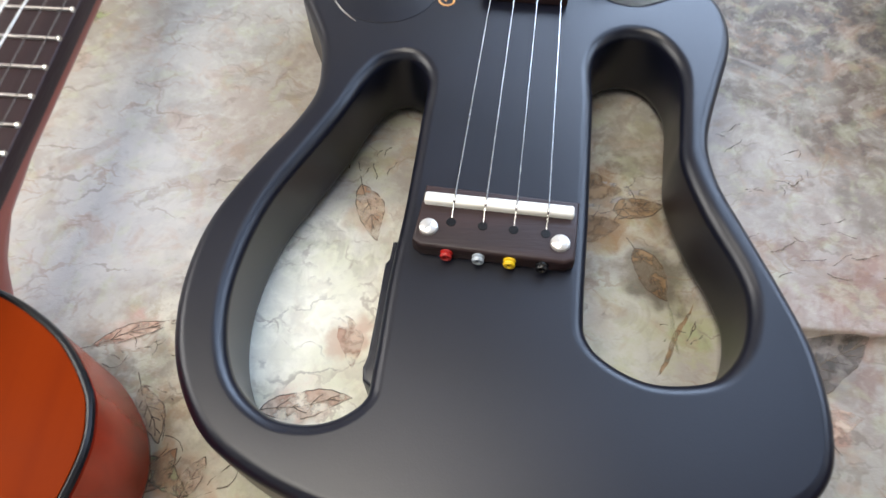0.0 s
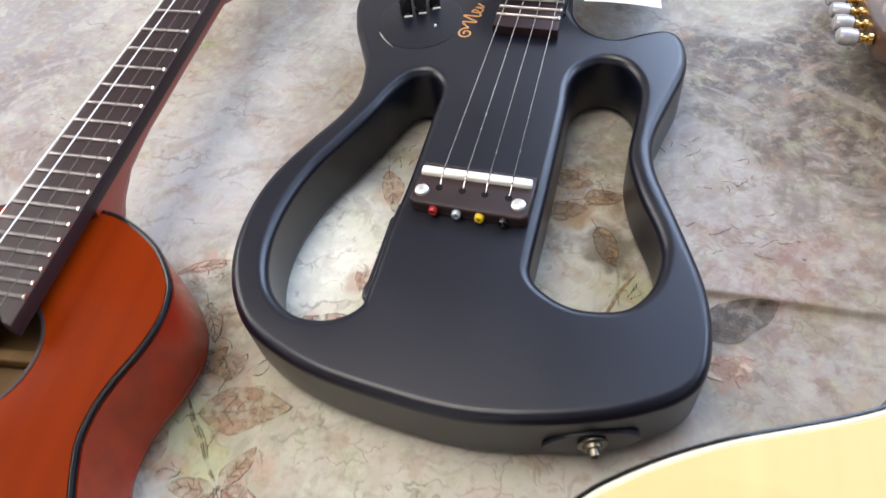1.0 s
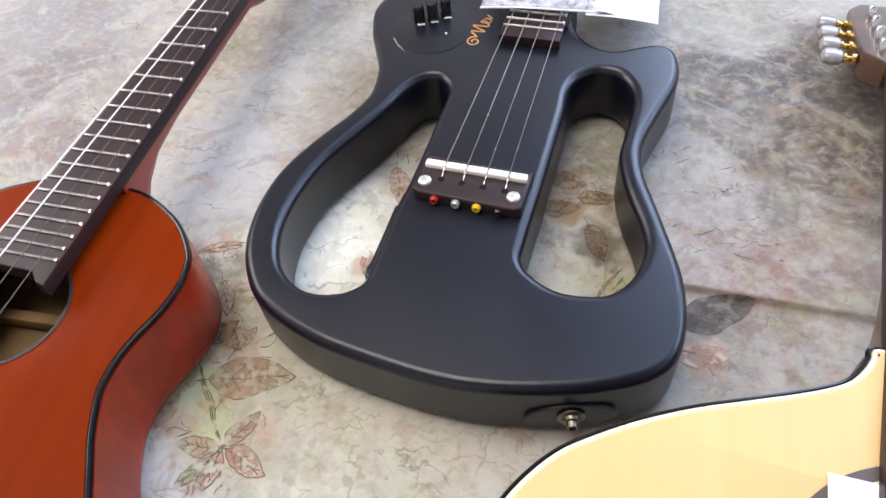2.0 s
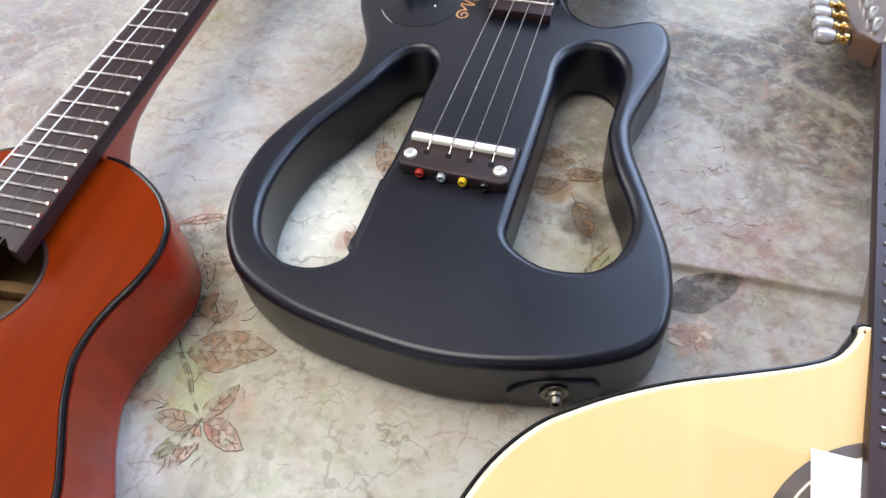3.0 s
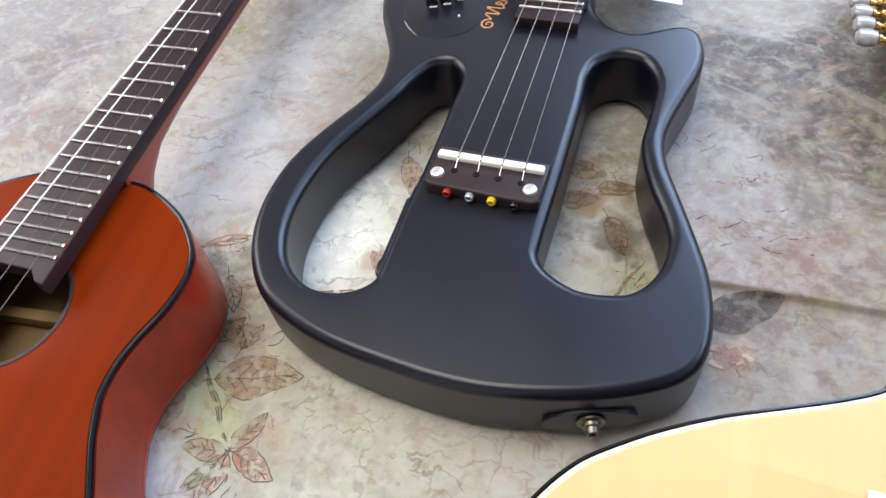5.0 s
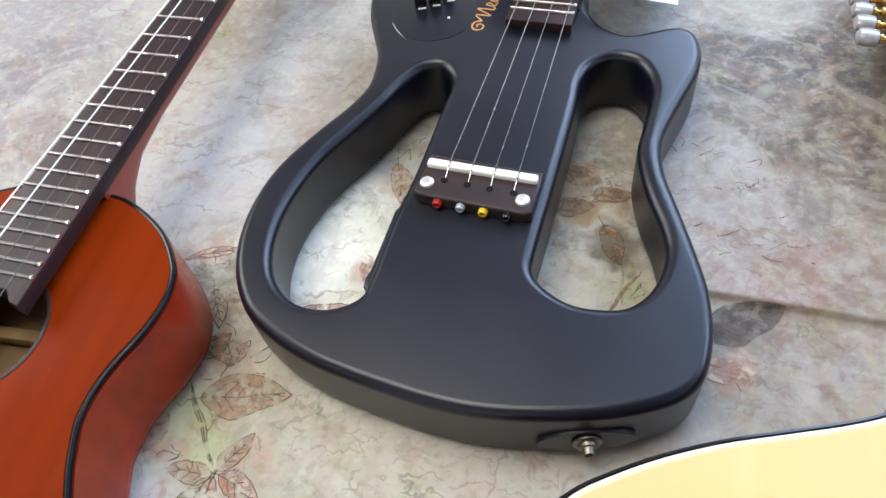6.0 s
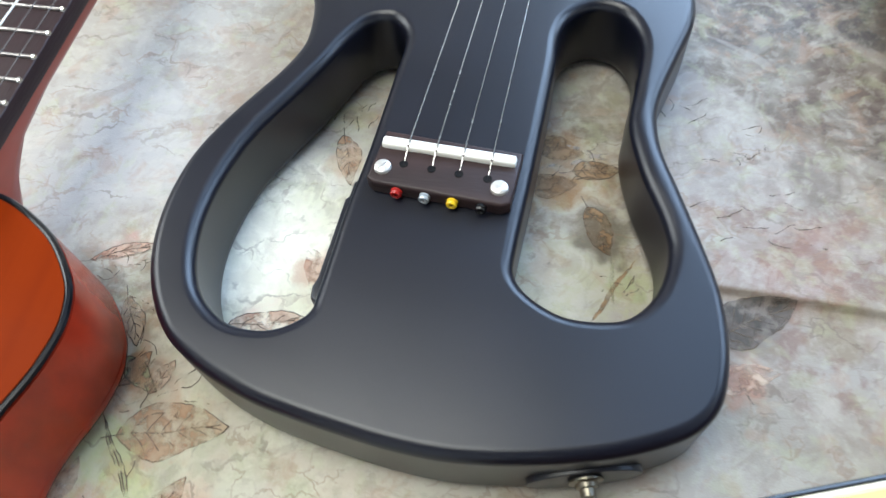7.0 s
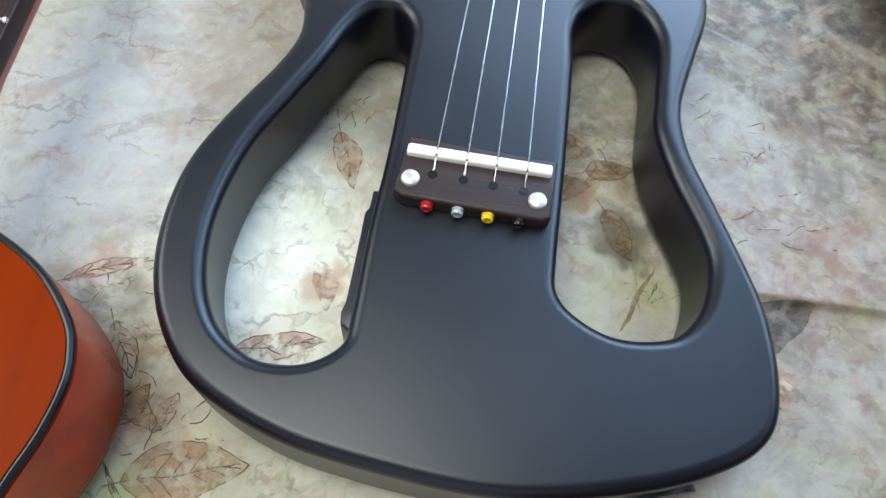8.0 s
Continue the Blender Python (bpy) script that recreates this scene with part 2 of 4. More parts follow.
    c = patch(c, -0.112, 0.030, 0.010, (0.47, 0.50, 0.27), 0.7)
    c = patch(c, -0.040, 0.098, 0.012, (0.55, 0.56, 0.36), 0.7)
    c = patch(c, -0.045, 0.140, 0.012, (0.56, 0.56, 0.36), 0.6)
    c = patch(c, -0.058, 0.084, 0.007, (0.52, 0.28, 0.18), 0.7)
    c = patch(c, -0.060, 0.052, 0.009, (0.48, 0.48, 0.32), 0.6)
    # dabs of colour over the washes
    c = speckled(c, -0.020, 0.010, 0.075, (0.42, 0.43, 0.30), 75, 0.6)
    c = speckled(c, 0.010, 0.000, 0.070, (0.45, 0.37, 0.32), 50, 0.45)
    c = speckled(c, -0.055, 0.120, 0.055, (0.60, 0.60, 0.43), 130, 0.5)
    c = speckled(c, -0.100, 0.070, 0.050, (0.62, 0.60, 0.50), 90, 0.6)
    c = speckled(c, -0.105, 0.080, 0.045, (0.25, 0.19, 0.12), 110, 0.5)
    c = speckled(c, -0.100, 0.020, 0.040, (0.44, 0.24, 0.13), 70, 0.5)
    c = speckled(c, 0.170, 0.140, 0.050, (0.38, 0.335, 0.31), 60, 0.6)
    c = speckled(c, 0.160, 0.130, 0.050, (0.20, 0.12, 0.098), 75, 0.6)
    c = speckled(c, 0.180, 0.240, 0.070, (0.21, 0.175, 0.15), 60, 0.6)
    c = speckled(c, 0.180, 0.250, 0.080, (0.10, 0.078, 0.06), 45, 0.6)
    c = speckled(c, -0.285, 0.215, 0.070, (0.24, 0.20, 0.20), 34, 0.7)
    c = speckled(c, 0.070, 0.175, 0.040, (0.16, 0.105, 0.06), 80, 0.6)
    c = speckled(c, 0.070, 0.185, 0.040, (0.48, 0.45, 0.35), 95, 0.6)
    c = speckled(c, 0.075, 0.115, 0.030, (0.40, 0.38, 0.24), 90, 0.6)
    c = mix(ramp(tex(28, 7, 1.0, (7, 4, 0)), 0.52, 0.64, 0.26), c, (0.46, 0.435, 0.39))
    c = mix(ramp(tex(34, 7, 1.1, (9, 1, 0)), 0.55, 0.67, 0.32), c, (0.20, 0.165, 0.14))
    c = mix(ramp(tex(60, 7, 0.7, (3, 9, 0)), 0.53, 0.65, 0.34), c, (0.36, 0.225, 0.15))
    c = mix(ramp(tex(75, 7, 0.5, (1, 3, 0)), 0.51, 0.65, 0.32), c, (0.39, 0.41, 0.25))
    c = mix(ramp(tex(170, 5, 0.3, (4, 2, 0)), 0.50, 0.66, 0.24), c, (0.52, 0.50, 0.43))
    c = mix(ramp(tex(200, 5, 0.3, (2, 2, 0)), 0.52, 0.68, 0.24), c, (0.23, 0.205, 0.165))

    # broad marbled washes
    c = mix(ramp(tex(15, 7, 2.6, (11, 2, 0)), 0.52, 0.61, 0.26), c, (0.52, 0.495, 0.445))
    c = mix(ramp(tex(18, 7, 2.8, (5, 12, 0)), 0.55, 0.62, 0.28), c, (0.22, 0.175, 0.135))

    # the whitened cut-out once more, so the marbling doesn't dull its painted brightness
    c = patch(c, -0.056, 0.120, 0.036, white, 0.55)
    c = patch(c, 0.082, 0.144, 0.012, (0.15, 0.13, 0.095), 0.75)
    c = patch(c, 0.056, 0.187, 0.011, (0.27, 0.165, 0.08), 0.55)
    c = patch(c, 0.058, 0.164, 0.011, (0.28, 0.165, 0.075), 0.55)
    c = patch(c, -0.096, 0.024, 0.012, (0.45, 0.49, 0.25), 0.5)
    c = patch(c, -0.097, 0.058, 0.007, rust, 0.5)
    c = patch(c, -0.037, 0.111, 0.008, (0.50, 0.29, 0.20), 0.5)

    # thin drawn veins, in broken lines
    def veins(below, scale, stretch, width, colour, strength, shift):
        mp = n.new("ShaderNodeMapping")
        mp.inputs["Scale"].default_value = stretch
        mp.inputs["Location"].default_value = shift
        l.new(fine, mp.inputs[0])
        v = n.new("ShaderNodeTexVoronoi")
        v.feature = "DISTANCE_TO_EDGE"
        v.inputs["Scale"].default_value = scale
        l.new(mp.outputs[0], v.inputs["Vector"])
        line = ramp(v.outputs["Distance"], width, width * 0.3, strength)
        return mix(times(line, ramp(tex(30, 4, 0.4, shift), 0.50, 0.60)), below, colour)

    c = veins(c, 17, (0.6, 1.5, 1.0), 0.018, (0.15, 0.12, 0.095), 0.48, (4.0, 9.0, 0.0))
    c = veins(c, 34, (0.7, 1.5, 1.0), 0.030, (0.17, 0.135, 0.11), 0.36, (2.0, 1.0, 0.0))
    c = veins(c, 60, (0.8, 1.2, 1.0), 0.045, (0.24, 0.16, 0.11), 0.42, (5.0, 3.0, 0.0))
    c = veins(c, 42, (1.0, 1.0, 1.0), 0.060, (0.48, 0.45, 0.38), 0.16, (1.0, 6.0, 0.0))
    l.new(c, b.inputs["Base Color"])
    weave = n.new("ShaderNodeTexNoise")
    weave.inputs["Scale"].default_value, weave.inputs["Detail"].default_value = 1400, 2
    l.new(co.outputs["Object"], weave.inputs["Vector"])
    bp = n.new("ShaderNodeBump")
    bp.inputs["Strength"].default_value, bp.inputs["Distance"].default_value = 0.25, 0.0005
    l.new(weave.outputs[0], bp.inputs["Height"])
    l.new(bp.outputs[0], b.inputs["Normal"])
    return m


CLOTH = cloth_material()
LEAF_BROWN = material("printed_brown", (0.40, 0.215, 0.115), (0.54, 0.43, 0.30), 0.75, scale=80, contrast=(0.40, 0.60), cover=(0.18, 0.72))
LEAF_GREY = material("printed_grey", (0.070, 0.062, 0.054), (0.155, 0.13, 0.112), 0.75, scale=130, contrast=(0.40, 0.60), cover=(0.30, 0.92))
LEAF_GREEN = material("printed_green", (0.30, 0.33, 0.16), (0.48, 0.48, 0.30), 0.75, scale=90, contrast=(0.35, 0.6), cover=(0.08, 0.66))
LEAF_PINK = material("printed_pink", (0.44, 0.225, 0.150), (0.58, 0.46, 0.36), 0.75, scale=80, contrast=(0.4, 0.6), cover=(0.0, 0.9))
LEAF_RUST = material("printed_rust", (0.17, 0.10, 0.045), (0.30, 0.20, 0.11), 0.75, scale=80, contrast=(0.4, 0.6), cover=(0.25, 0.95))
LEAF_PALE = material("printed_pale", (0.46, 0.42, 0.385), (0.40, 0.35, 0.31), 0.75, scale=60, cover=(0.0, 0.7))
INK = material("printed_ink", (0.13, 0.095, 0.07), (0.27, 0.20, 0.14), 0.75, scale=200, cover=(0.0, 0.62))


# ---------------------------------------------------------------- mesh helpers
def finish(bm, name, mat, smooth=True):
    me = bpy.data.meshes.new(name)
    bm.to_mesh(me)
    bm.free()
    me.materials.append(mat)
    if smooth:
        me.polygons.foreach_set("use_smooth", [True] * len(me.polygons))
        me.set_sharp_from_angle(angle=radians(35))
    return me


def part(name, bm, mat, parent=None, label="", smooth=True):
    """One mesh object out of a bmesh (or a ready mesh), under a thing or a part; the mesh is in world metres."""
    me = bm if isinstance(bm, bpy.types.Mesh) else finish(bm, name, mat, smooth)
    ob = new(name, me)
    if parent is not None:
        ob.parent = parent
        ob.matrix_parent_inverse = world_of(parent).inverted()
    return tagged(ob, label)


def world_of(ob):
    m = ob.matrix_basis.copy()
    return world_of(ob.parent) @ ob.matrix_parent_inverse @ m if ob.parent else m


def thing(name, at, label, category, group=""):
    ob = new(name)
    ob.empty_display_size = 0.02
    ob.matrix_basis = Matrix.Translation(at)
    return tagged(ob, label, category, group)


def spline(points, steps=6, closed=True):
    """Points on a smooth Catmull-Rom curve through the given ones."""
    p = [Vector(q) for q in points]
    k, out = len(p), []
    for i in range(k if closed else k - 1):
        if closed:
            a, b, c, d = p[i - 1], p[i], p[(i + 1) % k], p[(i + 2) % k]
        else:
            a, b, c, d = p[max(i - 1, 0)], p[i], p[i + 1], p[min(i + 2, k - 1)]
        for s in range(steps):
            t = s / steps
            out.append(0.5 * (2 * b + (c - a) * t + (2 * a - 5 * b + 4 * c - d) * t * t + (3 * b - a - 3 * c + d) * t ** 3))
    if not closed:
        out.append(p[-1])
    return out


def plate(name, loops, z0, z1, round_edge, mat, m=None, segments=5):
    """A flat slab between two heights, with holes where the loops lie in one another, and rounded edges."""
    cu = bpy.data.curves.new(name, "CURVE")
    cu.dimensions, cu.fill_mode = "2D", "BOTH"
    cu.extrude, cu.bevel_depth, cu.bevel_resolution, cu.offset = (z1 - z0) / 2 - round_edge, round_edge, segments, -round_edge
    for loop in loops:
        sp = cu.splines.new("POLY")
        sp.points.add(len(loop) - 1)
        for q, v in zip(sp.points, loop):
            q.co = (v[0], v[1], 0, 1)
        sp.use_cyclic_u = True
    ob = bpy.data.objects.new(name, cu)
    scene.collection.objects.link(ob)
    me = bpy.data.meshes.new_from_object(ob.evaluated_get(bpy.context.evaluated_depsgraph_get()))
    bpy.data.objects.remove(ob)
    me.transform((m or Matrix()) @ Matrix.Translation((0, 0, (z0 + z1) / 2)))
    bm = bmesh.new()
    bm.from_mesh(me)
    bmesh.ops.remove_doubles(bm, verts=bm.verts, dist=0.00002)
    bmesh.ops.recalc_face_normals(bm, faces=bm.faces)
    bm.to_mesh(me)
    bm.free()
    me.name = name
    me.materials.clear()
    me.materials.append(mat)
    me.polygons.foreach_set("use_smooth", [True] * len(me.polygons))
    me.set_sharp_from_angle(angle=radians(40))
    return me


def rounded_slab(name, outer, holes, z0, z1, r0, r1, mat, steps=6):
    """A solid between two heights with holes through it; its walls stand on the loops, its edges are rounded by r0 below and r1 above."""
    profile = [(r0 * (1 - math.sin(a)), z0 + r0 * (1 - math.cos(a))) for a in (math.pi / 2 * k / steps for k in range(steps + 1))]
    profile += [(r1 * (1 - math.cos(a)), z1 - r1 * (1 - math.sin(a))) for a in (math.pi / 2 * k / steps for k in range(steps + 1))]
    bm = bmesh.new()
    caps = ([], [])
    for loop, sign in [(outer, -1)] + [(h, 1) for h in holes]:
        rings = []
        for d, z in profile:
            rings.append([bm.verts.new((v[0], v[1], z)) for v in offset_loop(loop, sign * d)])
        k = len(loop)
        for a, b in zip(rings, rings[1:]):
            for i in range(k):
                bm.faces.new((a[i], a[(i + 1) % k], b[(i + 1) % k], b[i]))
        for cap, ring in zip(caps, (rings[0], rings[-1])):
            cap.extend(bm.edges.get((ring[i], ring[(i + 1) % k])) for i in range(k))
    for cap in caps:
        bmesh.ops.triangle_fill(bm, edges=cap, use_beauty=True, use_dissolve=False)
    bmesh.ops.recalc_face_normals(bm, faces=bm.faces)
    return finish(bm, name, mat)


def weighted(ob):
    mod = ob.modifiers.new("even_shading", "WEIGHTED_NORMAL")
    mod.keep_sharp, mod.weight = True, 80
    return ob


def tube(points, radius, sides=8, closed=False, flat=1.0):
    bm = bmesh.new()
    p = [Vector(q) for q in points]
    rings = []
    for i, q in enumerate(p):
        a = p[i - 1] if i or closed else q
        b = p[(i + 1) % len(p)] if i < len(p) - 1 or closed else q
        t = (b - a).normalized()
        side = t.cross(Vector((0, 0, 1)))
        side = side.normalized() if side.length > 1e-4 else Vector((1, 0, 0))
        up = side.cross(t).normalized()
        r = radius[i] if isinstance(radius, (list, tuple)) else radius
        rings.append([bm.verts.new(q + r * (side * math.cos(2 * math.pi * j / sides) + flat * up * math.sin(2 * math.pi * j / sides))) for j in range(sides)])
    for i in range(len(rings) if closed else len(rings) - 1):
        a, b = rings[i], rings[(i + 1) % len(rings)]
        for j in range(sides):
            bm.faces.new((a[j], a[(j + 1) % sides], b[(j + 1) % sides], b[j]))
    if not closed:
        bm.faces.new(rings[0])
        bm.faces.new(rings[-1][::-1])
    bmesh.ops.recalc_face_normals(bm, faces=bm.faces)
    return bm


def block(size, m, bevel=0.0, segments=2):
    bm = bmesh.new()
    bmesh.ops.create_cube(bm, size=1)
    bmesh.ops.scale(bm, vec=size, verts=bm.verts)
    if bevel:
        bmesh.ops.bevel(bm, geom=bm.edges[:], offset=bevel, segments=segments, affect="EDGES", profile=0.5)
    bmesh.ops.transform(bm, matrix=m, verts=bm.verts)
    return bm


def lathe(profile, m, sides=20):
    """A turned piece: (radius, height) pairs about the local z axis."""
    bm = bmesh.new()
    rings = []
    for r, h in profile:
        if r < 1e-6:
            rings.append([bm.verts.new((0, 0, h))])
        else:
            rings.append([bm.verts.new((r * math.cos(2 * math.pi * j / sides), r * math.sin(2 * math.pi * j / sides), h)) for j in range(sides)])
    for a, b in zip(rings, rings[1:]):
        for j in range(sides):
            k = (j + 1) % sides
            q = [a[0]] if len(a) == 1 else [a[j], a[k]]
            q += [b[0]] if len(b) == 1 else [b[k], b[j]]
            bm.faces.new(q)
    bmesh.ops.recalc_face_normals(bm, faces=bm.faces)
    bmesh.ops.transform(bm, matrix=m, verts=bm.verts)
    return bm


def wall_strip(loop, z0, z1, m, thick=0.0):
    """The bent side of a box instrument: one strip along a closed loop, with thickness."""
    bm = bmesh.new()
    inner = offset_loop(loop, -thick)
    rows = [[bm.verts.new((v[0], v[1], z)) for v in lp] for lp, z in ((loop, z0), (loop, z1), (inner, z1), (inner, z0))]
    k = len(loop)
    for a, b in zip(rows, rows[1:] + rows[:1]):
        for i in range(k):
            bm.faces.new((a[i], a[(i + 1) % k], b[(i + 1) % k], b[i]))
    bmesh.ops.recalc_face_normals(bm, faces=bm.faces)
    bmesh.ops.transform(bm, matrix=m, verts=bm.verts)
    return bm


def offset_loop(loop, d):
    """The loop moved outwards by d (for a loop that runs clockwise or anticlockwise alike)."""
    p = [Vector((v[0], v[1])) for v in loop]
    area = sum(a.cross(b) for a, b in zip(p, p[1:] + p[:1]))
    s = 1 if area > 0 else -1
    out = []
    for i, v in enumerate(p):
        t = (p[(i + 1) % len(p)] - p[i - 1]).normalized()
        out.append(v + s * d * Vector((t.y, -t.x)))
    return out


def ring_loop(r, n=48, c=(0, 0), sx=1.0):
    return [(c[0] + sx * r * math.cos(2 * math.pi * i / n), c[1] + r * math.sin(2 * math.pi * i / n)) for i in range(n)]


def fret_positions(scale_length, count):
    return [scale_length * (1 - 2 ** (-i / 12)) for i in range(1, count + 1)]


def neck_mesh(stations, m):
    """A neck lofted along local y: rows of (y, half width, top z, depth), rounded underneath."""
    bm = bmesh.new()
    rings = []
    for y, w, top, depth in stations:
        ring = []
        for j in range(13):
            a = math.pi * j / 12
            ring.append(bm.verts.new((w * math.cos(a), y, top - depth * math.sin(a) ** 0.7)))
        rings.append(ring)
    for a, b in zip(rings, rings[1:]):
        for j in range(13):
            k = (j + 1) % 13
            bm.faces.new((a[j], a[k], b[k], b[j]))
    bm.faces.new(rings[0])
    bm.faces.new(rings[-1][::-1])
    bmesh.ops.recalc_face_normals(bm, faces=bm.faces)
    bmesh.ops.transform(bm, matrix=m, verts=bm.verts)
    return bm


def board_mesh(y0, w0, y1, w1, z0, z1, m, mat, name="fretboard"):
    return plate(name, [[(-w0, y0), (w0, y0), (w1, y1), (-w1, y1)]], z0, z1, 0.0006, mat, m, 2)


def add_frets(parent, ys, width_at, z, m, mat=None):
    for y in ys:
        w = width_at(y)
        pts = [m @ Vector((w * k, y, z)) for k in (-1, -0.94, 0.94, 0.95, 1)]
        fret = part("fret", tube(pts[:3], [0.0008, 0.0009, 0.0009], 8), mat or FRETWIRE, parent)
        # highlight dot at the end of the fret, modelled as a brighter steel tip
        part("fret_glint", tube(pts[2:], [0.0010, 0.0014, 0.0011], 8), STEEL, fret, "bright steel tip standing in for the glint on the fret")


# ---------------------------------------------------------------- the room, assumed and out of view
def room():
    x0, x1, y0, y1, zf, zc = -1.8, 1.9, -1.9, 1.9, -0.55, 1.95
    t = 0.12

    def slab(name, lo, hi, mat, label, kind="structure"):
        c = [(a + b) / 2 for a, b in zip(lo, hi)]
        ob = part(name, block([b - a for a, b in zip(lo, hi)], Matrix.Translation(c)), mat, None, label, False)
        return tagged(ob, kind=kind, category=name.split("_")[0])

    slab("wall_south", (x0, y0 - t, zf), (x1, y0, zc), PLASTER, "plain cream plaster wall")
    slab("floor", (x0, y0, zf - t), (x1, y1, zf), FLOORING, "brown wooden floor of the room")
    rect = lambda a, b, c, d: [(a, c), (b, c), (b, d), (a, d)]
    # unseen ceiling, kept dark so the black body reflects less of it
    lid = plate("ceiling", [rect(x0, x1, y0, y1), rect(0.34, 1.26, 0.4, 1.75), rect(-1.1, 0.1, -0.55, 0.65)], zc, zc + t, 0.001, CEILING)
    tagged(part("ceiling", lid, CEILING, None, "unseen plain ceiling with openings for two overhead lamps"), kind="structure", category="ceiling")
    # the walls with a window are built round their openings
    for name, flip, edge, a, b in (("wall_north", False, y1 + t / 2, 0.18, 1.58), ("wall_west", True, x0 - t / 2, -0.1, 1.1), ("wall_east", True, x1 + t / 2, 0.65, 1.65)):
        lo, hi = (x0, x1) if not flip else (y0, y1)
        zb, zt = 0.5, 1.86
        bm = bmesh.new()
        for u0, u1, w0, w1 in ((lo, a, zf, zc), (b, hi, zf, zc), (a, b, zf, zb), (a, b, zt, zc)):
            if flip:
                piece = block((t, u1 - u0, w1 - w0), Matrix.Translation((edge, (u0 + u1) / 2, (w0 + w1) / 2)))
            else:
                piece = block((u1 - u0, t, w1 - w0), Matrix.Translation(((u0 + u1) / 2, edge, (w0 + w1) / 2)))
            me = bpy.data.meshes.new("piece")
            piece.to_mesh(me)
            piece.free()
            bm.from_mesh(me)
            bpy.data.meshes.remove(me)
        tagged(part(name, bm, PLASTER, None, "cream plaster wall with a window opening", False), kind="structure", category="wall")


def bed():
    th = thing("bed", (0.0, 0.15, -0.55), "bed with a firm mattress under the flowered cloth", "bed")
    part("mattress", block((1.5, 1.6, 0.22), Matrix.Translation((0, 0.15, -0.116)), 0.05, 4), MATTRESS, th)
    part("bed_base", block((1.46, 1.56, 0.32), Matrix.Translation((0, 0.15, -0.388)), 0.01), FLOORING, th)


def cloth_height(x, y):
    crease = 0.1175 - 0.03 * (x - 0.13) + 0.004 * math.sin(14 * x)
    side = min(max((x - 0.105) / 0.02, 0), 1)
    d = y - crease
    step = 0.0040 * math.exp(-max(d, 0) / 0.03) / (1 + math.exp(-max(min(d / 0.0005, 50), -50))) * side
    wave = 0.0012 * noise.noise(Vector((x * 9, y * 9, 0.3))) + 0.0005 * noise.noise(Vector((x * 30, y * 30, 4)))
    return step + wave


def cloth():
    bm = bmesh.new()
    xs = np.concatenate([np.linspace(-0.74, -0.34, 30, endpoint=False), np.linspace(-0.34, 0.34, 200), np.linspace(0.35, 0.74, 30)])
    ys = np.concatenate([np.linspace(-0.64, -0.12, 40, endpoint=False), np.linspace(-0.12, 0.05, 40, endpoint=False), np.linspace(0.05, 0.104, 30, endpoint=False), np.linspace(0.104, 0.124, 56, endpoint=False), np.linspace(0.124, 0.2, 44, endpoint=False),
                         np.linspace(0.2, 0.42, 50), np.linspace(0.43, 0.94, 40)])
    grid = [[bm.verts.new((x, y, cloth_height(x, y))) for x in xs] for y in ys]
    for a, b in zip(grid, grid[1:]):
        for i in range(len(xs) - 1):
            bm.faces.new((a[i], a[i + 1], b[i + 1], b[i]))
    ob = part("bed_cover", bm, CLOTH, None, "pale cotton bed cover printed with faded brown leaves, creased")
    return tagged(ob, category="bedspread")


def leaf_print(cover, x, y, angle, length, width, mat, veins=4, ink=True):
    """A leaf printed on the cover: a thin coloured shape with a drawn outline and veins."""
    n = 22
    ca, sa = math.cos(radians(angle)), math.sin(radians(angle))

    def at(u, v, lift):
        u, v = u + 0.0003 * math.sin(v * 500 + x * 300), v + 0.0005 * math.sin(u * 260 + y * 400) + 0.00018 * math.sin(u * 1300 + x * 500)
        px, py = x + ca * u - sa * v, y + sa * u + ca * v
        return Vector((px, py, cloth_height(px, py) + lift))

    up, low = [], []
    for i in range(n + 1):
        s = i / n
        w = width * 0.5 * math.sin(math.pi * s ** 0.8) ** 0.9 * (1 + 0.05 * math.sin(11 * s + x * 90))
        up.append((length * s, w))
        low.append((length * s, -w * 0.9))
    bm = bmesh.new()
    rows = []
    for (u, a), (_, b) in zip(up, low):
        rows.append([bm.verts.new(at(u, b + (a - b) * k / 4, 0.00035)) for k in range(5)])
    for a, b in zip(rows, rows[1:]):
        for k in range(4):
            try:
                bm.faces.new((a[k], b[k], b[k + 1], a[k + 1]))
            except ValueError:
                pass
    leaf = part("printed_leaf", bm, mat, cover)
    if ink:
        bm = bmesh.new()
        lines = [[at(u, v, 0.0005) for u, v in up], [at(u, v, 0.0005) for u, v in low], [at(length * s / 8 - 0.006, 0, 0.0005) for s in range(9)]]
        for k in range(1, veins + 1):
            s = k / (veins + 1.5)
            for sign in (1, -0.9):
                w = width * 0.36 * math.sin(math.pi * (s + 0.15) ** 0.8)
                lines.append([at(length * (s + 0.15 * q), sign * w * q, 0.0005) for q in (0, 0.3, 0.6, 0.9)])
        for ln in lines:
            t = tube(ln, 0.00021, 4, flat=0.3)
            me = bpy.data.meshes.new("line")
            t.to_mesh(me)
            t.free()
            bm.from_mesh(me)
            bpy.data.meshes.remove(me)
        part("leaf_outline", bm, INK, leaf)


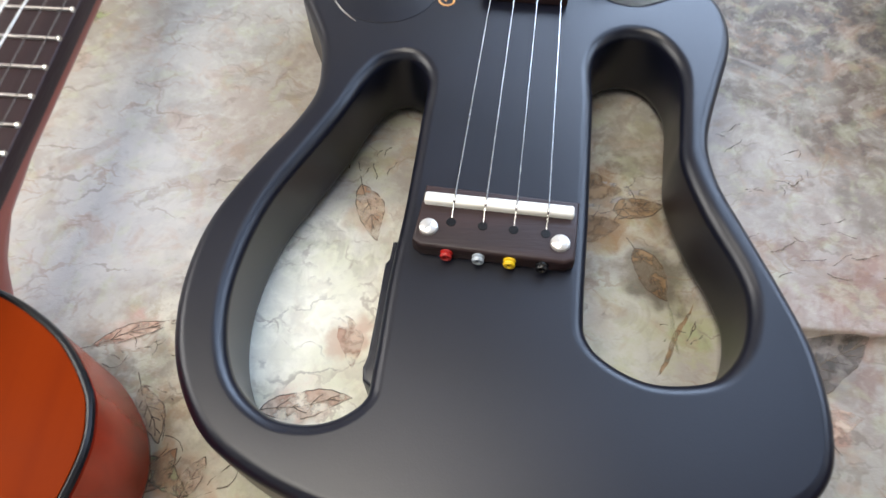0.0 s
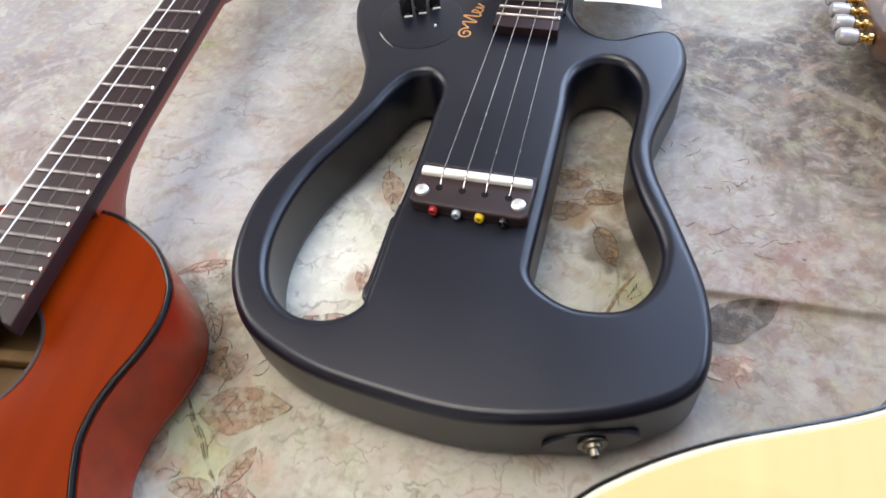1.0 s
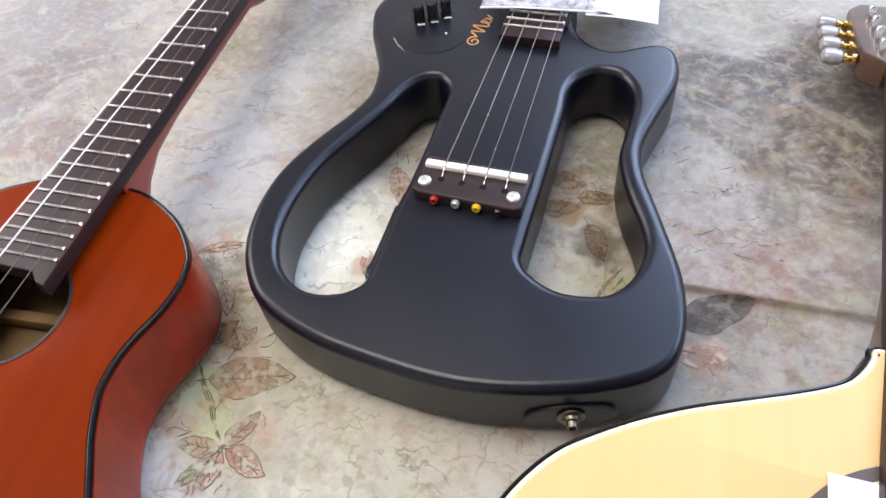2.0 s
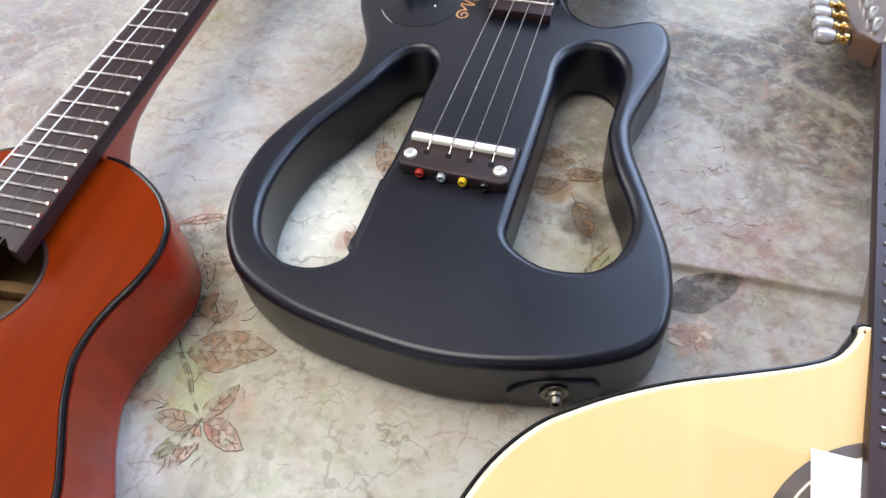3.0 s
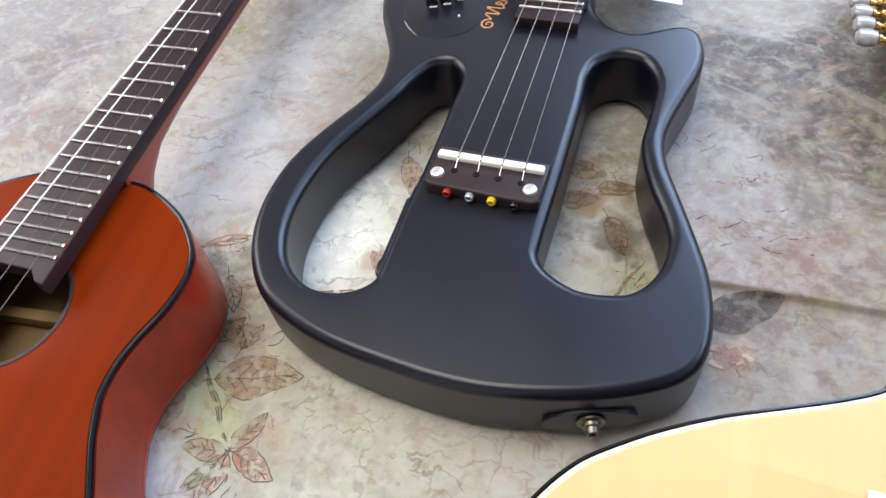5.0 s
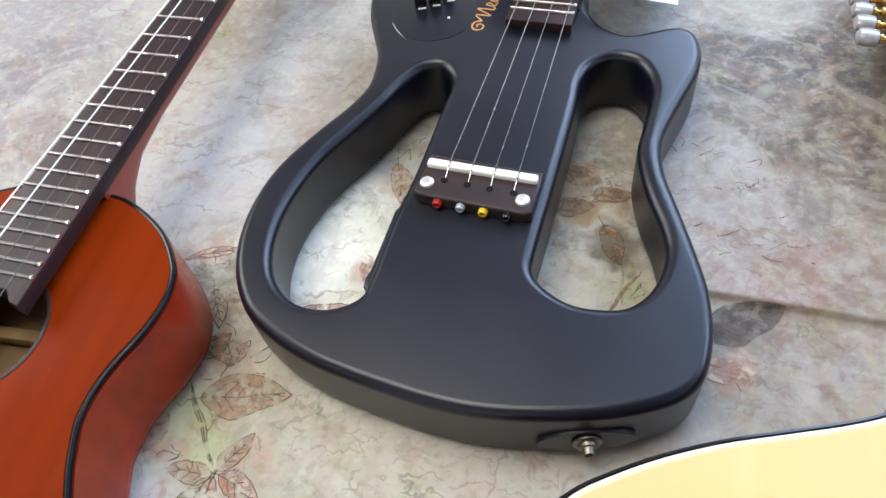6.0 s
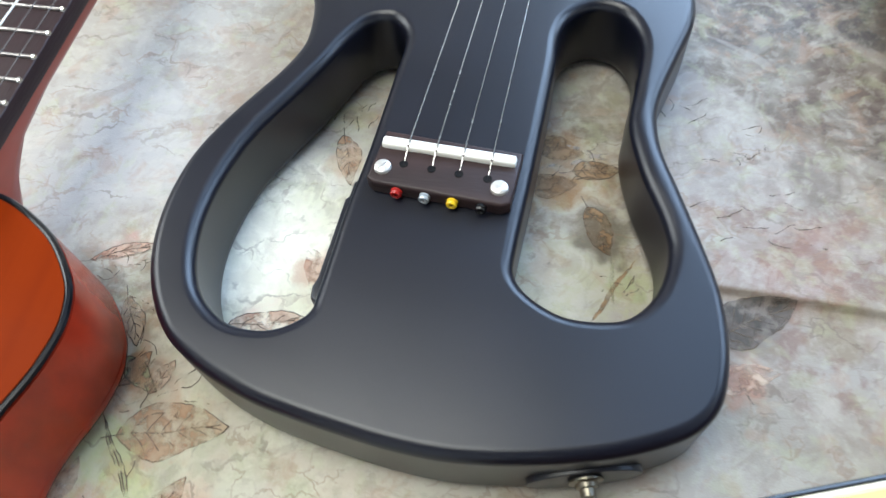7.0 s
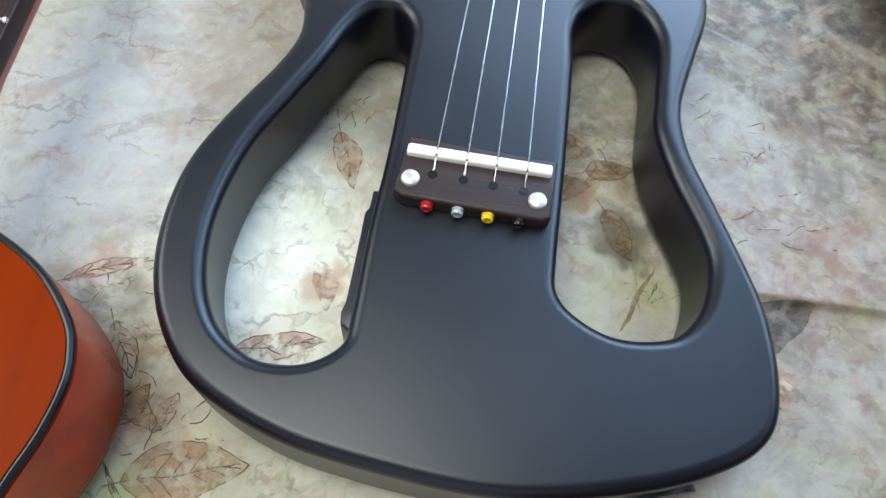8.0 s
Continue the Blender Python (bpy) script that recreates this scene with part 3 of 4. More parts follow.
def ink_strokes(cover, places):
    """Loose drawn lines of the print, forking like twigs and veins: (x, y, angle, length, count) for each cluster."""
    rnd = random.Random(5)
    bm = bmesh.new()
    for x, y, angle, length, count in places:
        for _ in range(count):
            px, py = x + rnd.uniform(-0.45, 0.45) * length, y + rnd.uniform(-0.35, 0.35) * length
            a = radians(angle + rnd.uniform(-30, 30))
            line = []
            for k in range(rnd.randint(4, 9)):
                line.append((px, py, cloth_height(px, py) + 0.0004))
                a += rnd.uniform(-0.6, 0.6)
                px, py = px + 0.06 * length * math.cos(a), py + 0.06 * length * math.sin(a)
            t = tube(line, [0.00030 * rnd.uniform(0.25, 1.0) for _ in line], 4, flat=0.3)
            me = bpy.data.meshes.new("line")
            t.to_mesh(me)
            t.free()
            bm.from_mesh(me)
            bpy.data.meshes.remove(me)
    tagged(part("twig_drawing", bm, INK, cover), kind="stuff")


# ---------------------------------------------------------------- the black electric cavaquinho
BLACK_TOP = 0.039


def black_instrument():
    th = thing("electric_cavaquinho", (0.02, 0.13, 0.0), "satin black electric cavaquinho with two open cut-outs, on the cover", "guitar")
    outer = spline([(-0.0735, 0.266), (-0.067, 0.250), (-0.060, 0.233), (-0.0575, 0.219), (-0.0575, 0.204), (-0.0635, 0.188), (-0.072, 0.173), (-0.080, 0.158),
                    (-0.0865, 0.143), (-0.090, 0.128), (-0.091, 0.110), (-0.0885, 0.092), (-0.082, 0.0755), (-0.071, 0.0605), (-0.054, 0.0495), (-0.036, 0.0420),
                    (-0.020, 0.0380), (-0.004, 0.0350), (0.013, 0.0323), (0.030, 0.0310), (0.045, 0.0316), (0.058, 0.0332), (0.072, 0.0358), (0.088, 0.0400), (0.104, 0.0465),
                    (0.1135, 0.053), (0.119, 0.061), (0.1215, 0.072), (0.1218, 0.086), (0.1195, 0.103), (0.1135, 0.1225), (0.1065, 0.1425), (0.100, 0.161),
                    (0.0978, 0.174), (0.0980, 0.184), (0.1005, 0.195), (0.1065, 0.2135), (0.1125, 0.232), (0.1142, 0.247), (0.1115, 0.2605), (0.1055, 0.2662), (0.098, 0.2665),
                    (0.0885, 0.2630), (0.0765, 0.2585), (0.0655, 0.2618), (0.0565, 0.271), (0.0515, 0.283), (0.050, 0.295), (0.047, 0.318), (0.010, 0.332), (-0.034, 0.330),
                    (-0.064, 0.314), (-0.077, 0.290)])
    left = spline([(-0.019, 0.2245), (-0.0305, 0.2225), (-0.0385, 0.2115), (-0.046, 0.194), (-0.056, 0.174), (-0.067, 0.1515), (-0.073, 0.129), (-0.0745, 0.109),
                   (-0.0715, 0.091), (-0.0645, 0.077), (-0.0525, 0.0675), (-0.0405, 0.0655), (-0.030, 0.068), (-0.0215, 0.0750), (-0.0198, 0.085), (-0.0178, 0.118),
                   (-0.0145, 0.150), (-0.0118, 0.190), (-0.0108, 0.213)])
    right = spline([(0.054, 0.221), (0.0590, 0.2335), (0.0705, 0.2405), (0.084, 0.2365), (0.0920, 0.2185), (0.0895, 0.191), (0.088, 0.1735), (0.0930, 0.151), (0.1012, 0.129),
                    (0.1035, 0.1145), (0.0995, 0.0985), (0.0905, 0.0875), (0.0795, 0.084), (0.0655, 0.0845), (0.0530, 0.0910), (0.0465, 0.0995), (0.0462, 0.112), (0.0495, 0.150), (0.0532, 0.200)])
    body = weighted(part("body", rounded_slab("body", outer, [offset_loop(left, -0.0015), offset_loop(right, -0.0015)], 0.0, BLACK_TOP, 0.008, 0.0050, SATIN), SATIN, th, "satin black painted body with rounded edges"))

    # a dark cover strip let into the wall of the open cut-out
    jag = [(-0.0150, 0.1370), (-0.0196, 0.1364), (-0.0203, 0.1290), (-0.0216, 0.1275), (-0.0228, 0.1080), (-0.0240, 0.0920), (-0.0252, 0.0880), (-0.0248, 0.0835), (-0.0205, 0.0800), (-0.0150, 0.0880), (-0.0120, 0.1200)]
    strip = plate("edge_strip", [jag], 0.010, 0.0325, 0.0012, SATIN, None, 2)
    part("edge_strip", strip, SATIN, th, "dark uneven strip along the edge of the cut-out")

    # bridge, its frame turned with the strings
    B = Matrix.Translation((0.0173, 0.1376, 0)) @ Matrix.Rotation(radians(-6.0), 4, "Z")
    w, d = 0.0278, 0.0126
    base = [(-w, -d + 0.002), (-w + 0.003, -d), (w - 0.003, -d), (w, -d + 0.002), (w, d), (-w + 0.001, d)]
    bridge = part("bridge", plate("bridge", [base], BLACK_TOP - 0.0004, 0.0455, 0.0012, BRIDGEWOOD, B, 3), BRIDGEWOOD, th, "brown rosewood bridge")
    xs = (-0.0155, -0.0045, 0.0062, 0.0172)
    part("saddle", block((0.0524, 0.0044, 0.006), B @ Matrix.Translation((0, 0.0066, 0.0450)) @ Matrix.Rotation(radians(1.2), 4, "Z"), 0.0011, 3), BONE, bridge, "white bone saddle")
    for x in xs:
        part("notch", block((0.0007, 0.0046, 0.0008), B @ Matrix.Translation((x, 0.0066, 0.0478)), 0.0002), ROSEWOOD, bridge)
    for x in (-0.0229, 0.0224):
        cap = lathe([(0, 0.0016), (0.0022, 0.0015), (0.0031, 0.0009), (0.0034, 0.0), (0.0034, -0.001)], B @ Matrix.Translation((x, -0.0053, 0.0456)), 24)
        screw = part("screw", cap, SCREW, bridge, "round pale metal screw cap")
        part("slot", block((0.0045, 0.0006, 0.0004), B @ Matrix.Translation((x, -0.0053, 0.0472)) @ Matrix.Rotation(radians(60), 4, "Z")), SCREW, screw)
    for x, mat, word in zip(xs, (RED_PLASTIC, GREY_PLASTIC, YELLOW_PLASTIC, GLOSS_BLACK), ("red", "silver-grey", "yellow", "black")):
        m = B @ Matrix.Translation((x, -0.0130, 0.0424)) @ Matrix.Rotation(radians(90), 4, "X")
        ball = lathe([(0.0008, 0.0014), (0.0012, 0.0020), (0.0019, 0.0019), (0.0022, 0.0012), (0.0017, 0.0006), (0.0022, 0.0), (0.0022, -0.0012)], m, 16)
        part("string_ball", ball, mat, bridge, word + " string ball end")
        hole = lathe([(0.0, 0.0002), (0.0017, 0.0002), (0.0017, -0.001)], B @ Matrix.Translation((x, -0.0022, 0.0455)), 12)
        part("string_hole", hole, GLOSS_BLACK, bridge)

    # neck
    N = Matrix.Translation((0.0275, 0.2555, 0)) @ Matrix.Rotation(radians(-4.8), 4, "Z")
    part("neck", neck_mesh([(0.02, 0.019, 0.0405, 0.030), (0.075, 0.0185, 0.0405, 0.030), (0.10, 0.0175, 0.0405, 0.020), (0.235, 0.0150, 0.0405, 0.018), (0.25, 0.016, 0.0395, 0.016), (0.27, 0.026, 0.036, 0.014), (0.36, 0.029, 0.030, 0.014)], N), SATIN, th, "satin black neck")
    board = part("fretboard", board_mesh(0.0, 0.0182, 0.232, 0.0150, BLACK_TOP, 0.0448, N, ROSEWOOD), ROSEWOOD, th, "dark rosewood fretboard")
    nut_y = 0.2295
    ys = [nut_y - p for p in fret_positions(0.34, 19) if nut_y - p > 0.006]
    add_frets(board, ys, lambda y: 0.0180 - 0.0032 * y / 0.232, 0.0451, N)
    part("nut", block((0.030, 0.004, 0.009), N @ Matrix.Translation((0, 0.234, 0.0455)), 0.0008), BONE, th, "white nut")
    for i, x in enumerate(xs):
        pts = [B @ Vector((x, -0.0022, 0.0448)), B @ Vector((x, 0.0058, 0.0483)), B @ Vector((x, 0.0070, 0.0484)), N @ Vector((-0.0105 + 0.007 * i, 0.234, 0.0490)), N @ Vector((-0.016 + 0.0107 * i, 0.31, 0.036))]
        mid = [pts[2].lerp(pts[3], k / 6) for k in range(1, 6)]
        gauge = 0.00031 if i < 2 else 0.00024
        part("string", tube(pts[:3] + mid + pts[3:], [0.00014, 0.00022] + [gauge] * 8, 6), STEEL, th, "steel string")

    # sound controls in a shallow oval panel
    oval = ring_loop(0.025, 48, (-0.034, 0.2665), 0.98)
    panel = part("control_panel", plate("control_panel", [oval], BLACK_TOP - 0.001, BLACK_TOP + 0.0003, 0.0002, SATIN), SATIN, th, "black oval control panel")
    for x, y in ((-0.0440, 0.2735), (-0.0362, 0.2770), (-0.0288, 0.2820)):
        knob = part("knob", lathe([(0.0037, 0.0), (0.0036, 0.0105), (0.0030, 0.0114), (0, 0.0114)], Matrix.Translation((x, y, BLACK_TOP + 0.0002)), 24), GLOSS_BLACK, panel, "tall black knob with a white mark")
        part("mark", block((0.0046, 0.0009, 0.0006), Matrix.Translation((x + 0.0022, y - 0.0042, BLACK_TOP + 0.0006)) @ Matrix.Rotation(radians(14), 4, "Z")), BONE, knob)
        # the highlight down the knob's left side, built as a thin steel line
        part("knob_glint", tube([(x - 0.0022, y - 0.0031, BLACK_TOP + 0.001), (x - 0.0022, y - 0.0031, BLACK_TOP + 0.0108)], 0.00035, 6), STEEL, knob, "steel line standing in for the highlight on the knob's side")
    part("indicator", lathe([(0.0008, 0.0), (0.0007, 0.0008), (0, 0.001)], Matrix.Translation((-0.0243, 0.2618, BLACK_TOP + 0.0004)), 10), BONE, panel)
    # reflected highlight on the panel rim, laid on as a steel crescent
    part("panel_glint", tube(spline([(-0.0560, 0.2550, BLACK_TOP + 0.0002), (-0.0515, 0.2485, BLACK_TOP + 0.0002), (-0.0450, 0.2420, BLACK_TOP + 0.0002)], 5, False), [0.0002, 0.0004, 0.0005, 0.0005, 0.0005, 0.0005, 0.0005, 0.0004, 0.0003, 0.0002, 0.0001], 6), STEEL, panel, "steel crescent standing in for the highlight on the panel rim")

    # maker's flourish, as a plain drawn shape
    L = Matrix.Translation((-0.0058, 0.2575, BLACK_TOP + 0.0001)) @ Matrix.Rotation(radians(80), 4, "Z") @ Matrix.Scale(1.5, 4)
    curl = [(0.0032 * (1 - k / 26) * math.cos(k * 0.42) - 0.0006, 0.0032 * (1 - k / 26) * math.sin(k * 0.42), 0) for k in range(22)]
    stem = [(0.0026, 0.0, 0), (0.0040, 0.0018, 0), (0.0056, 0.0040, 0), (0.0060, 0.0010, 0), (0.0066, -0.0020, 0), (0.0082, 0.0020, 0), (0.0094, 0.0042, 0), (0.0098, 0.0010, 0), (0.0104, -0.0022, 0),
            (0.0128, -0.0006, 0), (0.0136, 0.0012, 0), (0.0122, 0.0016, 0), (0.0124, -0.0014, 0), (0.0146, -0.0018, 0), (0.0152, 0.0012, 0), (0.0158, -0.0018, 0), (0.0176, 0.0010, 0)]
    part("ornament", tube([L @ Vector(q) for q in curl[::-1] + spline(stem, 4, False)], 0.00055, 5, flat=0.3), GOLD_PRINT, th, "gold printed flourish")

    # output socket at the tail
    P = Matrix.Translation((0.0785, 0.0365, 0.0185)) @ Matrix.Rotation(radians(14), 4, "Z") @ Matrix.Rotation(radians(90), 4, "X")
    jackplate = part("jack_plate", plate("jack_plate", [ring_loop(0.0098, 48, (0, -0.002), 2.0)], -0.006, 0.0004, 0.0004, SATIN, P), SATIN, th, "black oval socket plate")
    socket = lathe([(0.0060, 0.0004), (0.0060, 0.0011), (0.0052, 0.0016), (0.0040, 0.0016), (0.0038, 0.0030), (0.0026, 0.0033), (0.0024, 0.0058), (0.0016, 0.0061), (0.0014, 0.003)], P @ Matrix.Translation((0, 0, 0.0006)), 24)
    part("socket", socket, NICKEL, jackplate, "nickel output socket")


# ---------------------------------------------------------------- box instruments
def box_body(th, half, hole_r, z0, z1, m, top_mat, side_mat, bind, mats, arch=0.012):
    right = spline(half, 5, False)
    loop = [(v[0], v[1]) for v in right] + [(-v[0], v[1]) for v in right[-2:0:-1]]
    hole = ring_loop(hole_r, 56)
    part("soundboard", plate("soundboard", [offset_loop(loop, -bind), hole], z1 - 0.0028, z1, 0.0003, top_mat, m, 1), top_mat, th, mats[0])
    part("side", wall_strip(loop, z0 + arch, z1 - 0.0032, m, 0.0025), side_mat, th, mats[1])
    back = rounded_slab("back", loop, [], z0, z0 + arch - 0.0002, arch - 0.001, 0.0006, side_mat, 8)
    back.transform(m)
    part("back", back, side_mat, th, "rounded varnished back")
    part("inner_back", plate("inner_back", [offset_loop(loop, -0.004)], z0 + arch + 0.0002, z0 + arch + 0.0015, 0.0002, RAW_WOOD, m, 1), RAW_WOOD, th, "bare wood inside the sound hole")
    return loop


def red_instrument():
    th = thing("cavaquinho", (-0.175, 0.0, 0.0), "orange-red varnished wooden cavaquinho with black binding, lying on the cover", "guitar")
    m = Matrix.Translation((-0.1715, 0.025, 0)) @ Matrix.Rotation(radians(-2.5), 4, "Z")
    half = [(0, 0.0798), (0.0161, 0.0783), (0.0282, 0.0763), (0.0425, 0.0699), (0.0559, 0.061), (0.0675, 0.048), (0.0719, 0.0382), (0.0733, 0.0282), (0.0715, 0.0141), (0.0671, -0.0006), (0.0651, -0.0122), (0.0656, -0.0242), (0.069, -0.034), (0.074, -0.0448), (0.0832, -0.0604), (0.0909, -0.0751), (0.0969, -0.098), (0.0969, -0.12), (0.088, -0.148), (0.064, -0.17), (0.032, -0.18), (0, -0.182)]
    top = 0.054
    loop = box_body(th, half, 0.0285, 0.0, top, m, RED_TOP, RED_SIDE, 0.0022, ("orange-red varnished soundboard", "dark red varnished side"))
    rim = offset_loop(loop, -0.0012)
    part("binding", tube([m @ Vector((v[0], v[1], top - 0.0014)) for v in rim], 0.0014, 8, True), BLACK_BIND, th, "glossy black edge binding")
    part("rosette", plate("rosette", [ring_loop(0.0300, 56), ring_loop(0.0282, 56)], top - 0.002, top + 0.0003, 0.0001, ROSEWOOD, m, 1), ROSEWOOD, th, "dark ring round the sound hole")
    for y, a in ((0.014, 4), (-0.030, -5)):
        part("brace", block((0.12, 0.006, 0.008), m @ Matrix.Translation((0, y, 0.0190)) @ Matrix.Rotation(radians(a), 4, "Z"), 0.001), RAW_WOOD, th)
    seam = [(0.030, -0.002), (0.006, -0.003), (-0.002, -0.006), (-0.006, -0.016), (-0.016, -0.020), (-0.034, -0.019)]
    part("inner_seam", tube([m @ Vector((q[0], q[1], 0.0160)) for q in spline(seam, 3, False)], 0.0008, 6), ROSEWOOD, th, "dark seam on the inner wood")
    # the neck, measured from its line over the body's shoulder
    n = Matrix.Translation((-0.1671, 0.1, 0)) @ Matrix.Rotation(radians(-2.3), 4, "Z")
    nut_y, saddle_y, wide = 0.1687, -0.1643, lambda y: 0.0180 - 0.028 * y
    low = 0.0575
    part("neck", neck_mesh([(-0.001, 0.0170, low, 0.046), (0.008, 0.0168, low, 0.043), (0.019, 0.0162, low, 0.026), (0.033, 0.0156, low, 0.015), (0.057, 0.0148, low, 0.011), (0.162, 0.0122, low, 0.010), (0.177, 0.015, low, 0.016), (0.197, 0.024, low - 0.004, 0.014), (0.287, 0.027, low - 0.012, 0.014)], n), RED_NECK, th, "red varnished neck and heel")
    end = [(-0.0196, -0.0620), (-0.013, -0.0600), (0.0, -0.0605), (0.010, -0.0605), (0.0150, -0.0655), (0.0198, -0.0665), (wide(nut_y), nut_y), (-wide(nut_y), nut_y)]
    board = part("fretboard", plate("fretboard", [end], low + 0.0002, 0.0660, 0.0008, ROSEWOOD, n, 2), ROSEWOOD, th, "dark rosewood fretboard")
    add_frets(board, [nut_y - p for p in fret_positions(0.333, 19)], lambda y: wide(y) - 0.0003, 0.0663, n)
    part("nut", block((0.028, 0.004, 0.010), n @ Matrix.Translation((0, nut_y + 0.002, 0.0640)), 0.0008), BONE, th)
    part("bridge", block((0.11, 0.018, 0.012), n @ Matrix.Translation((0, saddle_y, top + 0.006)), 0.002), ROSEWOOD, th, "rosewood bridge")
    for i in range(4):
        a, b = n @ Vector((-0.0108 + 0.0072 * i, nut_y, 0.0686)), n @ Vector((-0.0165 + 0.0110 * i, saddle_y, 0.0720))
        part("string", tube([a.lerp(b, k / 6) for k in range(7)], 0.00040 if i < 2 else 0.00022, 6), NYLON if i < 2 else DULL_STRING, th, "pale nylon string" if i < 2 else "dull thin string")


def natural_instrument():
    th = thing("mandolin", (0.19, -0.08, 0.0), "wide mandolin with honey-coloured top and cream binding, on the cover", "mandolin")
    m = Matrix.Translation((0.194, -0.033, 0)) @ Matrix.Rotation(radians(-8), 4, "Z")
    half = [(0, 0.0925), (0.0235, 0.0915), (0.0262, 0.0860), (0.0285, 0.0808), (0.0336, 0.0740), (0.0457, 0.0663), (0.0636, 0.0572), (0.0815, 0.0481), (0.0982, 0.0377), (0.1119, 0.0272), (0.1226, 0.0171),
            (0.1317, 0.0027), (0.1375, -0.0133), (0.1425, -0.038), (0.1430, -0.072), (0.137, -0.112), (0.118, -0.152), (0.080, -0.182), (0.035, -0.194), (0, -0.196)]
    top = 0.065
    loop = box_body(th, half, 0.0345, 0.0, top, m, HONEY, BROWN_SIDE, 0.0030, ("honey-coloured glossy spruce soundboard", "dark brown side"))
    part("binding", tube([m @ Vector((v[0], v[1], top - 0.0012)) for v in offset_loop(loop, -0.0022)], 0.0013, 8, True), IVOROID, th, "cream edge binding")
    part("edge_line", tube([m @ Vector((v[0], v[1], top - 0.0022)) for v in offset_loop(loop, -0.0002)], 0.0011, 8, True), BLACK_BIND, th, "black outer edge")
    part("rosette", plate("rosette", [ring_loop(0.0500, 64), ring_loop(0.0340, 64)], top - 0.002, top + 0.0003, 0.0001, ROSETTE, m, 1), ROSETTE, th, "brown wooden rosette round the sound hole")
    for r in (0.0390, 0.0450):
        part("rosette_line", tube([m @ Vector((v[0], v[1], top + 0.0003)) for v in ring_loop(r, 64)], 0.0004, 6, True), IVOROID, th)
    n = m @ Matrix.Translation((0, 0.04, 0.0712)) @ Matrix.Rotation(radians(-5.5), 4, "X") @ Matrix.Translation((0, -0.04, -0.0712))
    nut_y, wide = 0.285, lambda y: 0.0235 - 0.026 * y
    part("neck", neck_mesh([(0.085, 0.020, top, 0.058), (0.104, 0.0195, top, 0.056), (0.118, 0.0185, top, 0.034), (0.135, 0.0175, top, 0.022), (0.28, 0.0145, top, 0.018)], n), BROWN_SIDE, th, "dark brown neck")
    board = part("fretboard", board_mesh(0.020, wide(0.02), nut_y, wide(nut_y), top + 0.0002, 0.0712, n, ROSEWOOD), ROSEWOOD, th, "dark rosewood fretboard")
    add_frets(board, [nut_y - p for p in fret_positions(0.345, 21)], lambda y: wide(y) - 0.0030, 0.0714, n)
    part("nut", block((0.029, 0.004, 0.010), n @ Matrix.Translation((0, nut_y + 0.002, 0.069)), 0.0008), BONE, th, "white nut")
    H = n @ Matrix.Translation((0, nut_y + 0.004, top)) @ Matrix.Rotation(radians(-13), 4, "X")
    head_loop = [(-0.015, 0.0), (0.015, 0.0), (0.0255, 0.013), (0.0275, 0.03), (0.0275, 0.100), (0.020, 0.116), (-0.020, 0.116), (-0.0275, 0.100), (-0.0275, 0.03), (-0.0255, 0.013)]
    head = part("headstock", plate("headstock", [head_loop], -0.012, 0.003, 0.0012, BROWN_SIDE, H, 3), BROWN_SIDE, th, "reddish brown headstock")
    for s in (-1, 1):
        for k in range(4):
            y = 0.0195 + 0.0225 * k
            J = H @ Matrix.Translation((s * 0.0285, y, -0.004)) @ Matrix.Rotation(radians(90 * s), 4, "Y")
            shaft = part("tuner_shaft", lathe([(0, -0.001), (0.0032, -0.001), (0.0032, 0.001), (0.0016, 0.002), (0.0016, 0.0036), (0.0026, 0.004), (0.0026, 0.0052), (0.0015, 0.006), (0, 0.006)], J, 14), GOLD, head, "gold tuner shaft")
            bm = lathe([(0, 0.0052), (0.0034, 0.0052), (0.0064, 0.0066), (0.0074, 0.0110), (0.0064, 0.0154), (0.003, 0.0168), (0, 0.0170)], J @ Matrix.Diagonal((0.62, 1, 1, 1)), 16)
            part("tuner_button", bm, PEARL, head, "pearly tuner button")
            part("tuner_post", lathe([(0.0026, 0.002), (0.0026, 0.009), (0.0020, 0.010), (0, 0.010)], H @ Matrix.Translation((s * 0.0165, y, 0)), 14), STEEL, head, "steel tuner post")
    part("bridge", block((0.09, 0.010, 0.007), m @ Matrix.Translation((0, -0.105, top + 0.0035)), 0.002), ROSEWOOD, th, "rosewood bridge")
    for i in range(4):
        for e in (-0.0009, 0.0009):
            a, b = n @ Vector((-0.0110 + 0.0073 * i + e, nut_y + 0.002, 0.0744)), m @ Vector((-0.0165 + 0.011 * i + e, -0.105, 0.0748))
            part("string", tube([a.lerp(b, k / 5) for k in range(6)], 0.00022, 6), STEEL, th, "thin steel string")


